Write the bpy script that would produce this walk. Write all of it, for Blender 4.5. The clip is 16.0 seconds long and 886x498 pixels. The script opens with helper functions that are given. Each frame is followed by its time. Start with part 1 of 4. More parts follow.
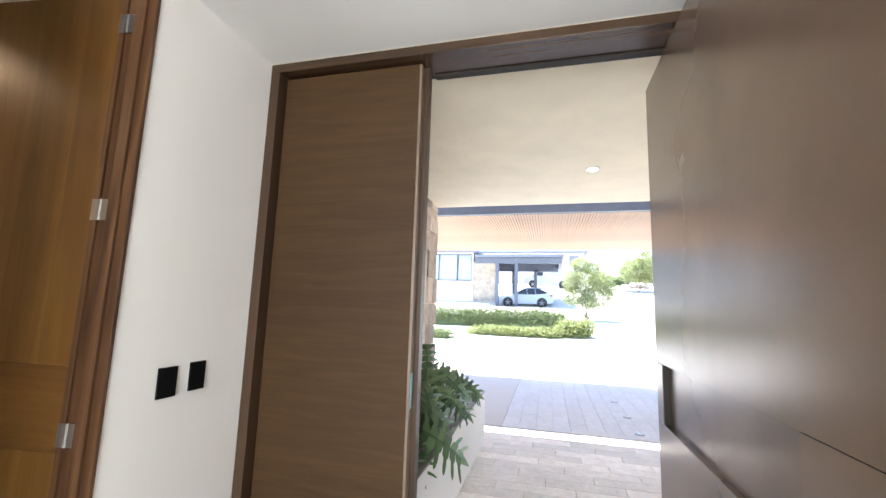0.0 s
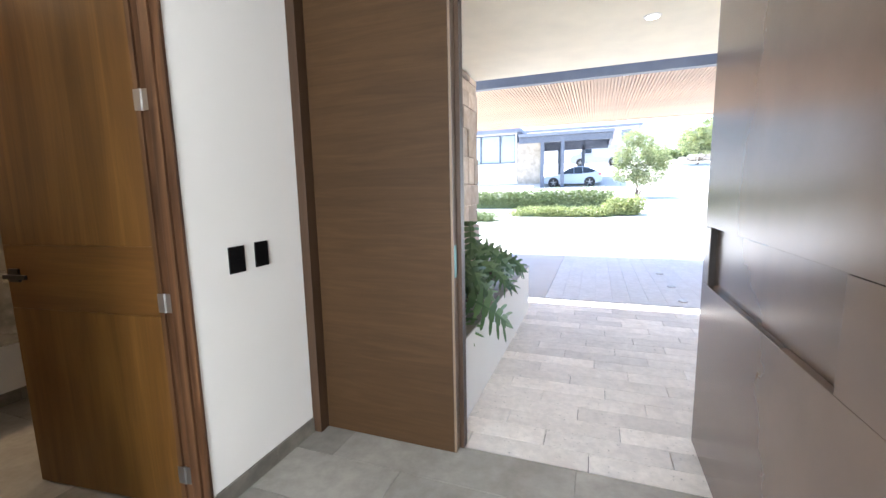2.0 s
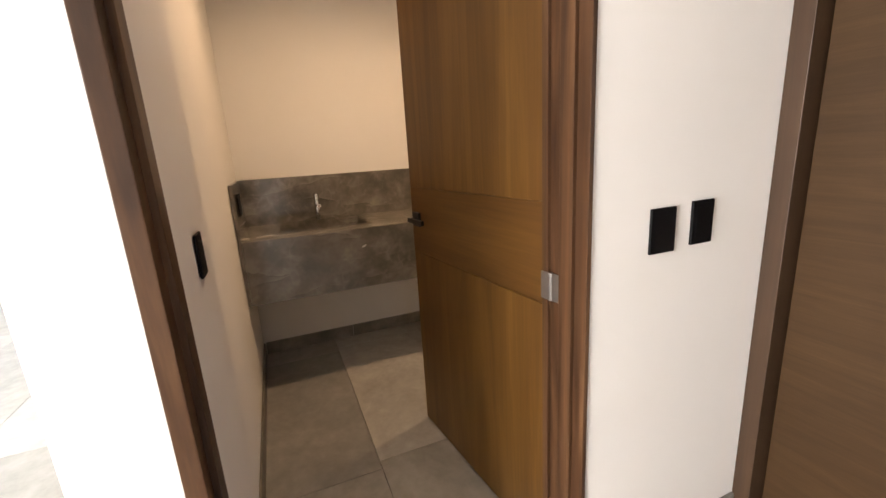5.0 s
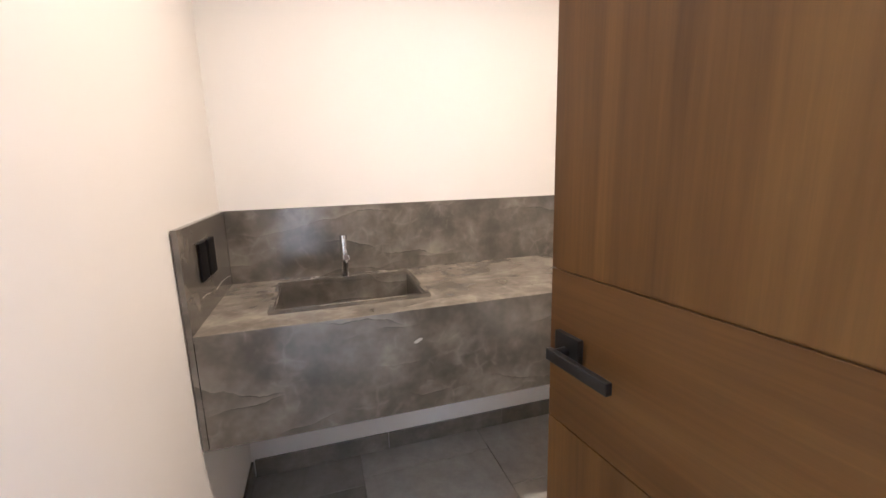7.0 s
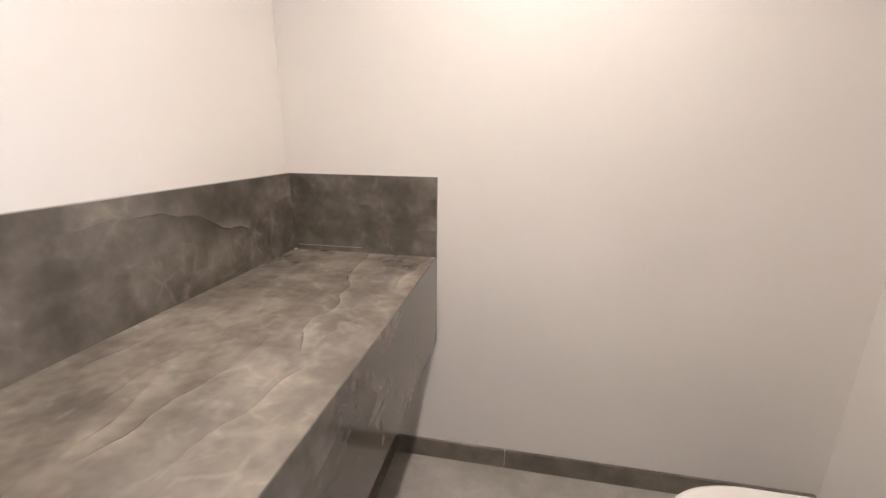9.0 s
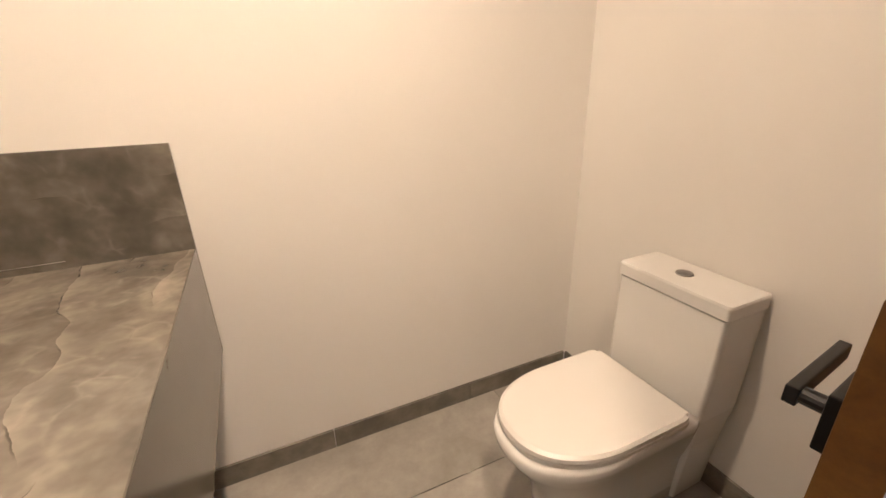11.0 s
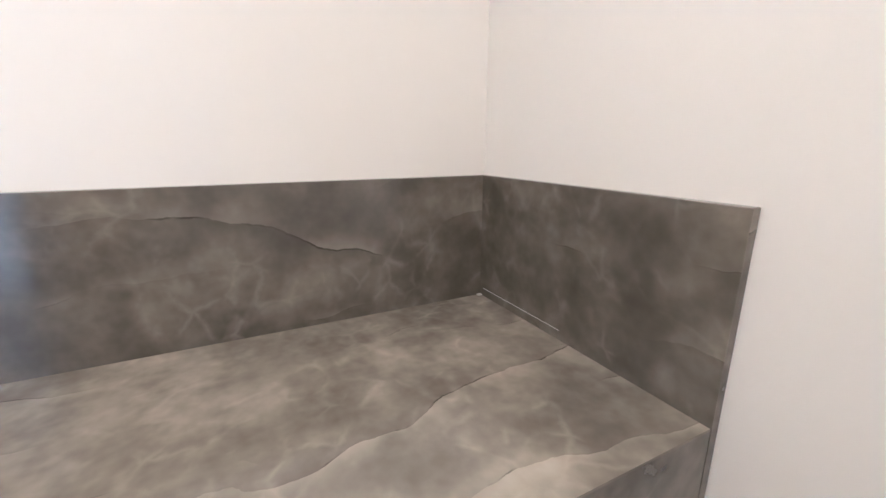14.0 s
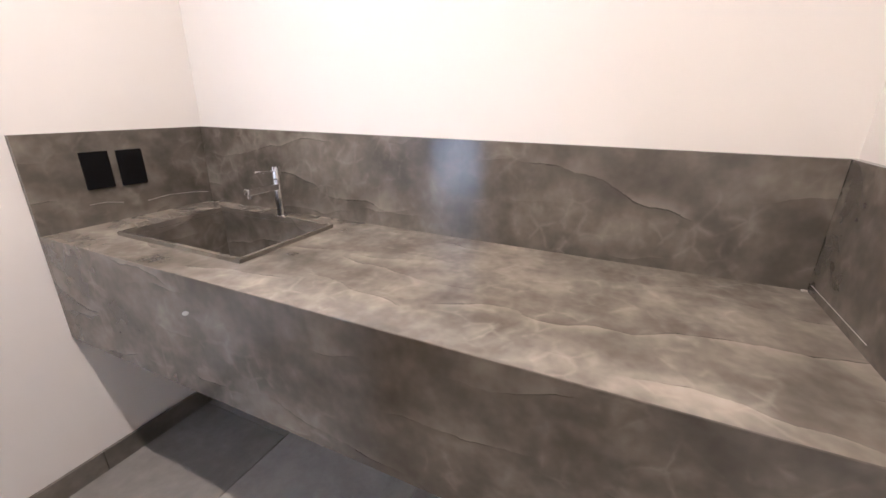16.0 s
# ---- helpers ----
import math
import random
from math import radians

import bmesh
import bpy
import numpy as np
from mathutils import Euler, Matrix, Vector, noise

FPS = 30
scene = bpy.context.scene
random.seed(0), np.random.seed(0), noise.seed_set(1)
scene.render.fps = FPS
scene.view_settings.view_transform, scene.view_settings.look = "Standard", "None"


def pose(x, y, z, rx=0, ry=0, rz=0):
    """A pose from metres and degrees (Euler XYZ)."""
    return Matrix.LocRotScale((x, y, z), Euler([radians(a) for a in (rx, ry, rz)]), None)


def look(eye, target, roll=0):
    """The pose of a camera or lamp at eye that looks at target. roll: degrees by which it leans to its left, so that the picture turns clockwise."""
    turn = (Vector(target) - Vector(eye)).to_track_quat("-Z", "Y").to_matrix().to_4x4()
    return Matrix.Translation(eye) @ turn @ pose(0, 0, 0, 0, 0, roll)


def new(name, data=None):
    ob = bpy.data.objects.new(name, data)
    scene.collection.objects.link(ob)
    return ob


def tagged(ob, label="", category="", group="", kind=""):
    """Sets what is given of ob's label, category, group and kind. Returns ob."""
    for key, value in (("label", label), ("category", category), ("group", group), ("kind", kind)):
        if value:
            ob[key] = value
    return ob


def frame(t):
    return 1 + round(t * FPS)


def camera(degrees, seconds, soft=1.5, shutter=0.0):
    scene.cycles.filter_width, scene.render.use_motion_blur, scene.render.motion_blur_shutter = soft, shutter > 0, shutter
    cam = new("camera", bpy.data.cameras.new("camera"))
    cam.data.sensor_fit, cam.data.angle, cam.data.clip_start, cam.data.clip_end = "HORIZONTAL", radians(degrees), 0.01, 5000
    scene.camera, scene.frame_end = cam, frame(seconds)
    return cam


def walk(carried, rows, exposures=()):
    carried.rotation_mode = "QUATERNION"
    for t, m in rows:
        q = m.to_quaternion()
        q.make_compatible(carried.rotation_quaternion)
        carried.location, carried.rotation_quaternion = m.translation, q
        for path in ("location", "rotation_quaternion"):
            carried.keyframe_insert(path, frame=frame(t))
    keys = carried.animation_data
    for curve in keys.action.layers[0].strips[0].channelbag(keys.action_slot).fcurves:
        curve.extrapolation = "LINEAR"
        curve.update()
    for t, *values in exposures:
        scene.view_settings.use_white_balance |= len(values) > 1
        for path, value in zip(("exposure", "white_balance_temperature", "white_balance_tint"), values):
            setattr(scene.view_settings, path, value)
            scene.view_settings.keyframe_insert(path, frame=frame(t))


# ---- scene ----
cam = camera(94.6, 16.0)
PATH = [
    (0, (1.47, -1.846, 1.404), (0.971, 0.071, 1.68), 1.8),
    (0.5, (1.497, -1.864, 1.396), (0.959, 0.061, 1.472), 1.1),
    (1, (1.483, -1.867, 1.362), (0.92, 0.05, 1.261), 0.3),
    (1.5, (1.483, -1.862, 1.347), (0.879, 0.032, 1.129), -0.5),
    (2, (1.489, -1.846, 1.348), (0.793, 0.009, 1.072), -1.2),
    (2.5, (1.49, -1.845, 1.342), (0.651, -0.054, 1.046), -1.7),
    (3, (1.491, -1.836, 1.346), (0.471, -0.146, 1.023), -2.1),
    (3.5, (1.447, -1.789, 1.332), (0.215, -0.255, 0.97), -2.3),
    (4, (1.234, -1.666, 1.316), (-0.208, -0.337, 0.922), -2.6),
    (4.4, (1.05, -1.575, 1.301), (-0.572, -0.487, 0.871), -3.2),
    (5, (0.744, -1.393, 1.299), (-1.062, -0.671, 0.836), -3.4),
    (5.2, (0.644, -1.349, 1.291), (-1.197, -0.723, 0.823), -3.2),
    (7.3, (-0.552, -1.215, 1.337), (-2.432, -0.640, 0.974), -1.2),
    (7.4, (-0.617, -1.209, 1.339), (-2.475, -0.569, 0.965), -1.1),
    (7.6, (-0.751, -1.196, 1.345), (-2.549, -0.417, 0.944), -0.7),
    (8, (-1.003, -1.171, 1.308), (-2.598, -0.021, 0.941), -0.0),
    (8.5, (-1.185, -1.115, 1.294), (-2.252, 0.533, 0.916), 0.2),
    (9, (-1.276, -1.038, 1.33), (-1.632, 0.859, 0.806), 0.7),
    (9.5, (-1.382, -0.947, 1.297), (-1.001, 0.917, 0.679), 1.7),
    (9.6, (-1.388, -0.928, 1.288), (-0.89, 0.899, 0.645), 1.8),
    (9.7, (-1.384, -0.921, 1.289), (-0.802, 0.867, 0.609), 1.8),
    (11.8, (-1.376, -0.872, 1.306), (-0.588, 0.824, 0.595), -2.0),
    (12, (-1.358, -0.791, 1.305), (-0.659, 0.961, 0.639), -2.8),
    (12.5, (-1.308, -0.609, 1.319), (-0.94, 1.258, 0.703), -4.2),
    (13, (-1.346, -0.411, 1.291), (-1.396, 1.537, 0.838), -3.4),
    (13.5, (-1.374, -0.251, 1.267), (-2.349, 1.45, 0.871), -1.2),
    (14, (-1.320, -0.135, 1.265), (-3.044, 0.754, 0.769), 0.1),
    (14.3, (-1.268, -0.150, 1.265), (-3.139, 0.329, 0.726), 0.7),
    (14.6, (-1.200, -0.153, 1.269), (-3.109, -0.056, 0.704), 1.4),
    (15, (-1.153, -0.104, 1.292), (-3.022, -0.467, 0.679), 2.1),
    (15.5, (-1.126, -0.023, 1.292), (-2.858, -0.786, 0.646), 1.8),
    (16, (-1.023, -0.002, 1.293), (-2.732, -0.794, 0.621), 0.7),
]
walk(cam, [(t, look(eye, target, roll)) for t, eye, target, roll in PATH],
     exposures=[(0, 2.02, 6200, 10), (1.5, 2.08, 5900, 10), (3.5, 1.98, 6200, 12), (4.0, 1.85, 6750, 13), (4.5, 1.95, 6400, 14), (5.0, 2.35, 6800, 17), (7.3, 3.4, 4850, 13), (8.5, 3.3, 4950, 14), (9.0, 3.28, 4680, 12), (9.7, 3.45, 4550, 12),
                (11.8, 3.4, 6000, 13), (12.5, 3.28, 4600, 11), (13.2, 3.2, 4600, 11), (14.0, 3.38, 4400, 10), (14.6, 3.45, 4300, 11), (16, 3.52, 4620, 15)])

SKY, SUN, WIN_S, WIN_W, BATH = 0.17, 5.0, 107.0, 38.0, 8.8

# ---- light ----
world = bpy.data.worlds.new("sky")
scene.world = world
world.use_nodes = True
wn = world.node_tree.nodes
sky = wn.new("ShaderNodeTexSky")
sky.sky_type, sky.sun_disc = "NISHITA", False
sky.sun_elevation, sky.sun_rotation = radians(75), radians(286)
wn["Background"].inputs["Strength"].default_value = SKY
world.node_tree.links.new(sky.outputs[0], wn["Background"].inputs["Color"])
sun = new("sun", bpy.data.lights.new("sun", "SUN"))
sun.data.energy, sun.data.angle, sun.data.color = SUN, radians(0.5), (1.0, 0.95, 0.88)
sun.matrix_world = look((-0.7, 0.23, 12.7), (0.0, 0.0, 10.0))


def area_lamp(name, eye, target, w, h, watts, colour):
    lamp = new(name, bpy.data.lights.new(name, "AREA"))
    lamp.data.shape, lamp.data.size, lamp.data.size_y = "RECTANGLE", w, h
    lamp.data.energy, lamp.data.color = watts, colour
    lamp.matrix_world = look(eye, target)
    return lamp


def spot_lamp(name, eye, watts, colour, cone=120, radius=0.04, blend=0.6):
    lamp = new(name, bpy.data.lights.new(name, "SPOT"))
    lamp.data.energy, lamp.data.color, lamp.data.shadow_soft_size = watts, colour, radius
    lamp.data.spot_size, lamp.data.spot_blend = radians(cone), blend
    lamp.matrix_world = look(eye, (eye[0], eye[1] + 0.001, 0))
    return lamp


# daylight in the openings of the living room behind
area_lamp("window_light", (1.6, -6.35, 1.35), (1.6, 0, 1.2), 2.6, 2.3, WIN_S, (1.0, 0.985, 0.95))
area_lamp("window_light", (-2.6, -6.35, 1.35), (-2.6, 0, 1.2), 3.8, 2.3, WIN_W, (0.80, 0.93, 1.0))
# row of two recessed lamps in the powder room ceiling
LAMPS = ((-1.20, -1.04), (-1.20, -0.20))
for lx, ly in LAMPS:
    spot_lamp("powder_room_lamp", (lx, ly, 2.58), BATH, (1.0, 0.69, 0.41), 156, 0.03, 0.85)


# ---- materials ----
def nodes(name, rough=0.5, metal=0.0):
    m = bpy.data.materials.new(name)
    m.use_nodes = True
    nt = m.node_tree
    b = nt.nodes["Principled BSDF"]
    b.inputs["Roughness"].default_value, b.inputs["Metallic"].default_value = rough, metal
    return m, nt, b


def nd(nt, kind, **values):
    n = nt.nodes.new(kind)
    for k, v in values.items():
        n.inputs[k.replace("_", " ")].default_value = v
    return n


def coords(nt, scale=(1, 1, 1)):
    g = nt.nodes.new("ShaderNodeTexCoord")
    mp = nd(nt, "ShaderNodeMapping", Scale=scale)
    nt.links.new(g.outputs["Object"], mp.inputs["Vector"])
    return mp.outputs[0]


def ramp(nt, fac, stops):
    r = nt.nodes.new("ShaderNodeValToRGB")
    e = r.color_ramp.elements
    e.remove(e[1])
    e[0].position, e[0].color = stops[0][0], (*stops[0][1], 1)
    for p, c in stops[1:]:
        e.new(p).color = (*c, 1)
    nt.links.new(fac, r.inputs[0])
    return r.outputs[0]


def mix(nt, fac, a, b, how="MIX"):
    n = nt.nodes.new("ShaderNodeMix")
    n.data_type, n.blend_type = "RGBA", how
    for sock, v in ((n.inputs[0], fac), (n.inputs[6], a), (n.inputs[7], b)):
        if isinstance(v, (int, float)):
            sock.default_value = v
        elif isinstance(v, tuple):
            sock.default_value = (*v, 1)
        else:
            nt.links.new(v, sock)
    return n.outputs[2]


def bump(nt, b, height, strength=0.2, dist=0.002):
    n = nd(nt, "ShaderNodeBump", Strength=strength, Distance=dist)
    nt.links.new(height, n.inputs["Height"])
    nt.links.new(n.outputs[0], b.inputs["Normal"])


def noise_tex(nt, vec, scale, detail=4, rough=0.55, dist=0.0):
    n = nd(nt, "ShaderNodeTexNoise", Scale=scale, Detail=detail, Roughness=rough, Distortion=dist)
    nt.links.new(vec, n.inputs["Vector"])
    return n.outputs["Fac"]


def piece_random(nt, col, amount):
    """Varies a colour from piece to piece."""
    o = nt.nodes.new("ShaderNodeObjectInfo")
    v = ramp(nt, o.outputs["Random"], [(0, (1 - amount,) * 3), (1, (1 + amount,) * 3)])
    return mix(nt, 1.0, col, v, "MULTIPLY")


def plain(name, colour, rough=0.5, metal=0.0, spread=0.12, scale=6.0, relief=0.08, vary=0.0):
    m, nt, b = nodes(name, rough, metal)
    v = coords(nt)
    f = noise_tex(nt, v, scale, 6)
    lo, hi = tuple(c * (1 - spread) for c in colour), tuple(min(1, c * (1 + spread)) for c in colour)
    col = ramp(nt, f, [(0.3, lo), (0.7, hi)])
    if vary:
        col = piece_random(nt, col, vary)
    nt.links.new(col, b.inputs["Base Color"])
    bump(nt, b, noise_tex(nt, v, scale * 25, 3), relief)
    return m


def wood(name, dark, mid, light, axis, rough=0.45, grain=1.0, spread=1.0):
    """Veneer whose grain runs along one axis: x, y or z."""
    m, nt, b = nodes(name, rough)
    b.inputs["Specular IOR Level"].default_value = 0.35
    s = {"x": (0.6, 9, 9), "y": (9, 0.6, 9), "z": (9, 9, 0.6)}[axis]
    v = coords(nt, tuple(k * grain for k in s))
    broad = noise_tex(nt, v, 1.0, 5, 0.6, 1.2)
    fine = noise_tex(nt, coords(nt, tuple(k * 9 * grain if k > 1 else k * 3 * grain for k in s)), 1.6, 6, 0.65, 0.3)
    slow = noise_tex(nt, coords(nt, (0.8, 0.8, 0.8)), 1.2, 2)
    col = ramp(nt, broad, [(0.5 - 0.25 * spread, dark), (0.5, mid), (0.5 + 0.25 * spread, light)])
    col = mix(nt, 0.4, col, ramp(nt, fine, [(0.3, (0.62,) * 3), (0.65, (1.12,) * 3)]), "MULTIPLY")
    col = mix(nt, 0.5, col, ramp(nt, slow, [(0.3, (0.75,) * 3), (0.7, (1.2,) * 3)]), "MULTIPLY")
    nt.links.new(col, b.inputs["Base Color"])
    bump(nt, b, fine, 0.12, 0.001)
    return m


def warped(nt, v, scale, amount, detail=3):
    """Coordinates pushed about by a noise."""
    n = nd(nt, "ShaderNodeTexNoise", Scale=scale, Detail=detail, Roughness=0.6)
    nt.links.new(v, n.inputs["Vector"])
    off = nd(nt, "ShaderNodeVectorMath")
    off.operation = "MULTIPLY_ADD"
    nt.links.new(n.outputs["Color"], off.inputs[0])
    off.inputs[1].default_value = (amount, amount, amount)
    nt.links.new(v, off.inputs[2])
    return off.outputs[0]


def stone(name, tint=1.0, rough=0.3, vary=0.0, vein=1.0, shift=0.0):
    """Polished grey-brown stone with soft clouds, a fine pale web and long seams with a dark line and a pale side."""
    m, nt, b = nodes(name, rough)
    b.inputs["IOR"].default_value = 1.8
    v = coords(nt)
    v.node.inputs["Location"].default_value = (shift, shift, shift)

    def shade(c):
        return tuple(tint * k for k in c)

    def grey(fac, lo, hi, a, c):
        n = nd(nt, "ShaderNodeMapRange", From_Min=lo, From_Max=hi, To_Min=a, To_Max=c)
        n.interpolation_type = "SMOOTHSTEP"
        nt.links.new(fac, n.inputs["Value"])
        return n.outputs[0]

    def unrolled(kx, ky, slant=0.35):
        """The slabs' faces rolled out flat: along the wall, and across the top or up the upright faces."""
        g = nt.nodes.new("ShaderNodeTexCoord")
        place = nd(nt, "ShaderNodeVectorMath")
        nt.links.new(g.outputs["Object"], place.inputs[0])
        place.inputs[1].default_value = (shift, shift, shift)
        out = []
        for w in ((slant * kx * 1.4, kx, -slant * kx), (ky, 0.0, ky), (kx, 0.0, slant * kx), (0.0, 0.0, ky)):
            d = nd(nt, "ShaderNodeVectorMath")
            d.operation = "DOT_PRODUCT"
            nt.links.new(place.outputs[0], d.inputs[0])
            d.inputs[1].default_value = w
            out.append(d.outputs["Value"])
        pairs = []
        for p, q in (out[:2], out[2:]):
            c = nt.nodes.new("ShaderNodeCombineXYZ")
            nt.links.new(p, c.inputs[0])
            nt.links.new(q, c.inputs[1])
            pairs.append(c.outputs[0])
        # the end slabs, which face along the wall, take the second pair
        n = nt.nodes.new("ShaderNodeSeparateXYZ")
        nt.links.new(g.outputs["Normal"], n.inputs[0])
        a = nt.nodes.new("ShaderNodeMath")
        a.operation = "ABSOLUTE"
        nt.links.new(n.outputs[1], a.inputs[0])
        side = nd(nt, "ShaderNodeMath")
        side.operation = "GREATER_THAN"
        side.inputs[1].default_value = 0.7
        nt.links.new(a.outputs[0], side.inputs[0])
        return mix(nt, side.outputs[0], pairs[0], pairs[1])

    def cracks(vec, scale, width, soft):
        vo = nd(nt, "ShaderNodeTexVoronoi", Scale=scale)
        vo.voronoi_dimensions = "2D"
        vo.feature = "DISTANCE_TO_EDGE"
        nt.links.new(vec, vo.inputs["Vector"])
        return ramp(nt, vo.outputs["Distance"], [(width, (1, 1, 1)), (width + soft, (0, 0, 0))])

    def maths(op, p, q=0.0):
        n = nt.nodes.new("ShaderNodeMath")
        n.operation = op
        for sock, w in zip(n.inputs, (p, q)):
            if isinstance(w, (int, float)):
                sock.default_value = w
            else:
                nt.links.new(w, sock)
        return n.outputs[0]

    def seam(across, along, bend, jag):
        """A ramp from 0 to 1 between one bent, jagged line along the slab and the next."""
        sep = nt.nodes.new("ShaderNodeSeparateXYZ")
        nt.links.new(flat, sep.inputs[0])
        run = maths("ADD", maths("MULTIPLY", sep.outputs[1], across), maths("MULTIPLY", sep.outputs[0], along))
        run = maths("ADD", run, maths("MULTIPLY", noise_tex(nt, unrolled(1.0, 0.4, 0.1), 2.6, 2, 0.5), bend))
        run = maths("ADD", run, maths("MULTIPLY", noise_tex(nt, unrolled(1.0, 1.0, 0.1), 13.0, 4, 0.52), jag))
        return maths("FRACT", run)

    flat = unrolled(1.0, 1.0, 0.1)
    cloud = noise_tex(nt, unrolled(1.0, 1.7, 0.25), 3.0, 3, 0.5)
    mott = noise_tex(nt, v, 10.0, 3, 0.5)
    tiny = noise_tex(nt, v, 40.0, 4, 0.6)
    col = ramp(nt, cloud, [(0.3, shade((0.088, 0.080, 0.066))), (0.5, shade((0.124, 0.112, 0.092))), (0.7, shade((0.182, 0.164, 0.134)))])
    col = mix(nt, 1.0, col, grey(mott, 0.25, 0.75, 0.72, 1.30), "MULTIPLY")
    col = mix(nt, 0.3, col, grey(tiny, 0.2, 0.8, 0.75, 1.25), "MULTIPLY")
    pale = shade((0.35, 0.315, 0.262))
    # fine pale web in patches, each thread in a faint halo
    threads = warped(nt, warped(nt, flat, 4.0, 0.12, 2), 22.0, 0.028, 4)
    patch = grey(noise_tex(nt, v, 5.0, 3), 0.42, 0.58, 0, 1)
    for scale, soft, amount in ((7.0, 0.16, 0.22), (15.0, 0.11, 0.20)):
        web = maths("MULTIPLY", cracks(threads, scale, 0.0, soft), patch)
        web = maths("MULTIPLY", web, grey(noise_tex(nt, v, 13.0, 3), 0.42, 0.60, 0.0, 1))
        col = mix(nt, maths("MULTIPLY", web, amount * vein), col, pale)
    # long seams: pale on one side, fading away from a thin dark line
    for across, along, bend, jag, gate_scale, low in ((4.4, 0.7, 1.0, 0.15, 2.3, 0.47), (8.0, -1.0, 1.4, 0.20, 3.1, 0.50)):
        run = seam(across, along, bend, jag)
        gate = grey(noise_tex(nt, unrolled(1.0, 1.6, 0.2), gate_scale, 2), low, low + 0.13, 0, 1)
        lit = maths("MULTIPLY", maths("POWER", maths("SUBTRACT", 1.0, run), 7.0), gate)
        col = mix(nt, maths("MULTIPLY", maths("MULTIPLY", lit, grey(noise_tex(nt, v, 9.0, 4), 0.38, 0.62, 0.25, 1)), 0.42 * vein), col, pale)
        dim = maths("MULTIPLY", maths("POWER", run, 6.0), gate)
        col = mix(nt, maths("MULTIPLY", dim, 0.24 * vein), col, shade((0.045, 0.039, 0.031)))
        line = maths("MULTIPLY", grey(run, 0.980, 0.993, 0, 1), grey(noise_tex(nt, v, 8.5, 4), 0.48, 0.57, 0, 1))
        col = mix(nt, maths("MULTIPLY", maths("MULTIPLY", line, gate), 0.8 * vein), col, (0.022, 0.018, 0.015))
    if vary:
        col = piece_random(nt, col, vary)
    nt.links.new(col, b.inputs["Base Color"])
    nt.links.new(grey(mott, 0.2, 0.8, rough, min(1, rough * 1.4)), b.inputs["Roughness"])
    bump(nt, b, tiny, 0.015)
    return m


def tile_stone(name, a, c, rough, vary, scale=1.0, specks=False):
    m, nt, b = nodes(name, rough)
    oi = nt.nodes.new("ShaderNodeObjectInfo")
    g = nt.nodes.new("ShaderNodeTexCoord")
    add = nd(nt, "ShaderNodeVectorMath")
    sc = nd(nt, "ShaderNodeVectorMath")
    sc.operation = "SCALE"
    nt.links.new(oi.outputs["Location"], sc.inputs[0])
    sc.inputs["Scale"].default_value = 7.3
    nt.links.new(g.outputs["Object"], add.inputs[0])
    nt.links.new(sc.outputs[0], add.inputs[1])
    v = add.outputs[0]
    f = noise_tex(nt, v, 2.2 * scale, 8, 0.6, 0.6)
    f2 = noise_tex(nt, v, 14 * scale, 6, 0.65)
    col = ramp(nt, f, [(0.3, a), (0.7, c)])
    col = mix(nt, 0.4, col, ramp(nt, f2, [(0.35, (0.75,) * 3), (0.65, (1.15,) * 3)]), "MULTIPLY")
    if specks:
        sp = ramp(nt, noise_tex(nt, v, 55, 3, 0.6), [(0.28, (0.35,) * 3), (0.34, (1,) * 3)])
        col = mix(nt, 0.8, col, sp, "MULTIPLY")
    col = piece_random(nt, col, vary)
    nt.links.new(col, b.inputs["Base Color"])
    bump(nt, b, f2, 0.1, 0.002)
    return m


def leafy(name, dark, light, rough=0.45, through_part=0.3):
    """Leaves that differ one by one and let some light through."""
    m, nt, b = nodes(name, rough)
    gi = nt.nodes.new("ShaderNodeNewGeometry")
    col = ramp(nt, gi.outputs["Random Per Island"], [(0.0, dark), (0.6, tuple((p + q) / 2 for p, q in zip(dark, light))), (1.0, light)])
    nt.links.new(col, b.inputs["Base Color"])
    tr = nt.nodes.new("ShaderNodeBsdfTranslucent")
    nt.links.new(mix(nt, 1.0, col, (1.15, 1.2, 0.8), "MULTIPLY"), tr.inputs["Color"])
    ms = nd(nt, "ShaderNodeMixShader", Fac=through_part)
    out = next(n for n in nt.nodes if n.type == "OUTPUT_MATERIAL")
    nt.links.new(b.outputs[0], ms.inputs[1])
    nt.links.new(tr.outputs[0], ms.inputs[2])
    nt.links.new(ms.outputs[0], out.inputs["Surface"])
    return m


def glow(name, colour, strength):
    m, nt, b = nodes(name, 0.4)
    b.inputs["Base Color"].default_value = (*colour, 1)
    b.inputs["Emission Color"].default_value = (*colour, 1)
    b.inputs["Emission Strength"].default_value = strength
    return m


M_PAINT = plain("white_paint", (0.785, 0.768, 0.733), 0.75, spread=0.015, scale=2.0, relief=0.05)
M_EAST_DIM = plain("dimmed_east_paint", (0.56, 0.535, 0.50), 0.75, spread=0.03, scale=2.0, relief=0.05)
M_CEIL = plain("ceiling_paint", (0.72, 0.71, 0.69), 0.8, spread=0.015, scale=2.0, relief=0.05)
M_STUCCO = plain("porch_plaster", (0.86, 0.78, 0.62), 0.85, spread=0.05, scale=3.0, relief=0.2)
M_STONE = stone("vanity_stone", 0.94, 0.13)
# Same stone half again brighter, so the worktop's colour carries the lamplight from above.
M_TOPSLAB_LIT = stone("worktop_stone_lit", 1.42, 0.12, vein=0.8, shift=6.1)
M_SKIRT = stone("skirting_stone", 1.15, 0.35, vary=0.12, vein=0.2)
M_TILE = tile_stone("floor_tile", (0.25, 0.238, 0.215), (0.38, 0.362, 0.33), 0.27, 0.24)
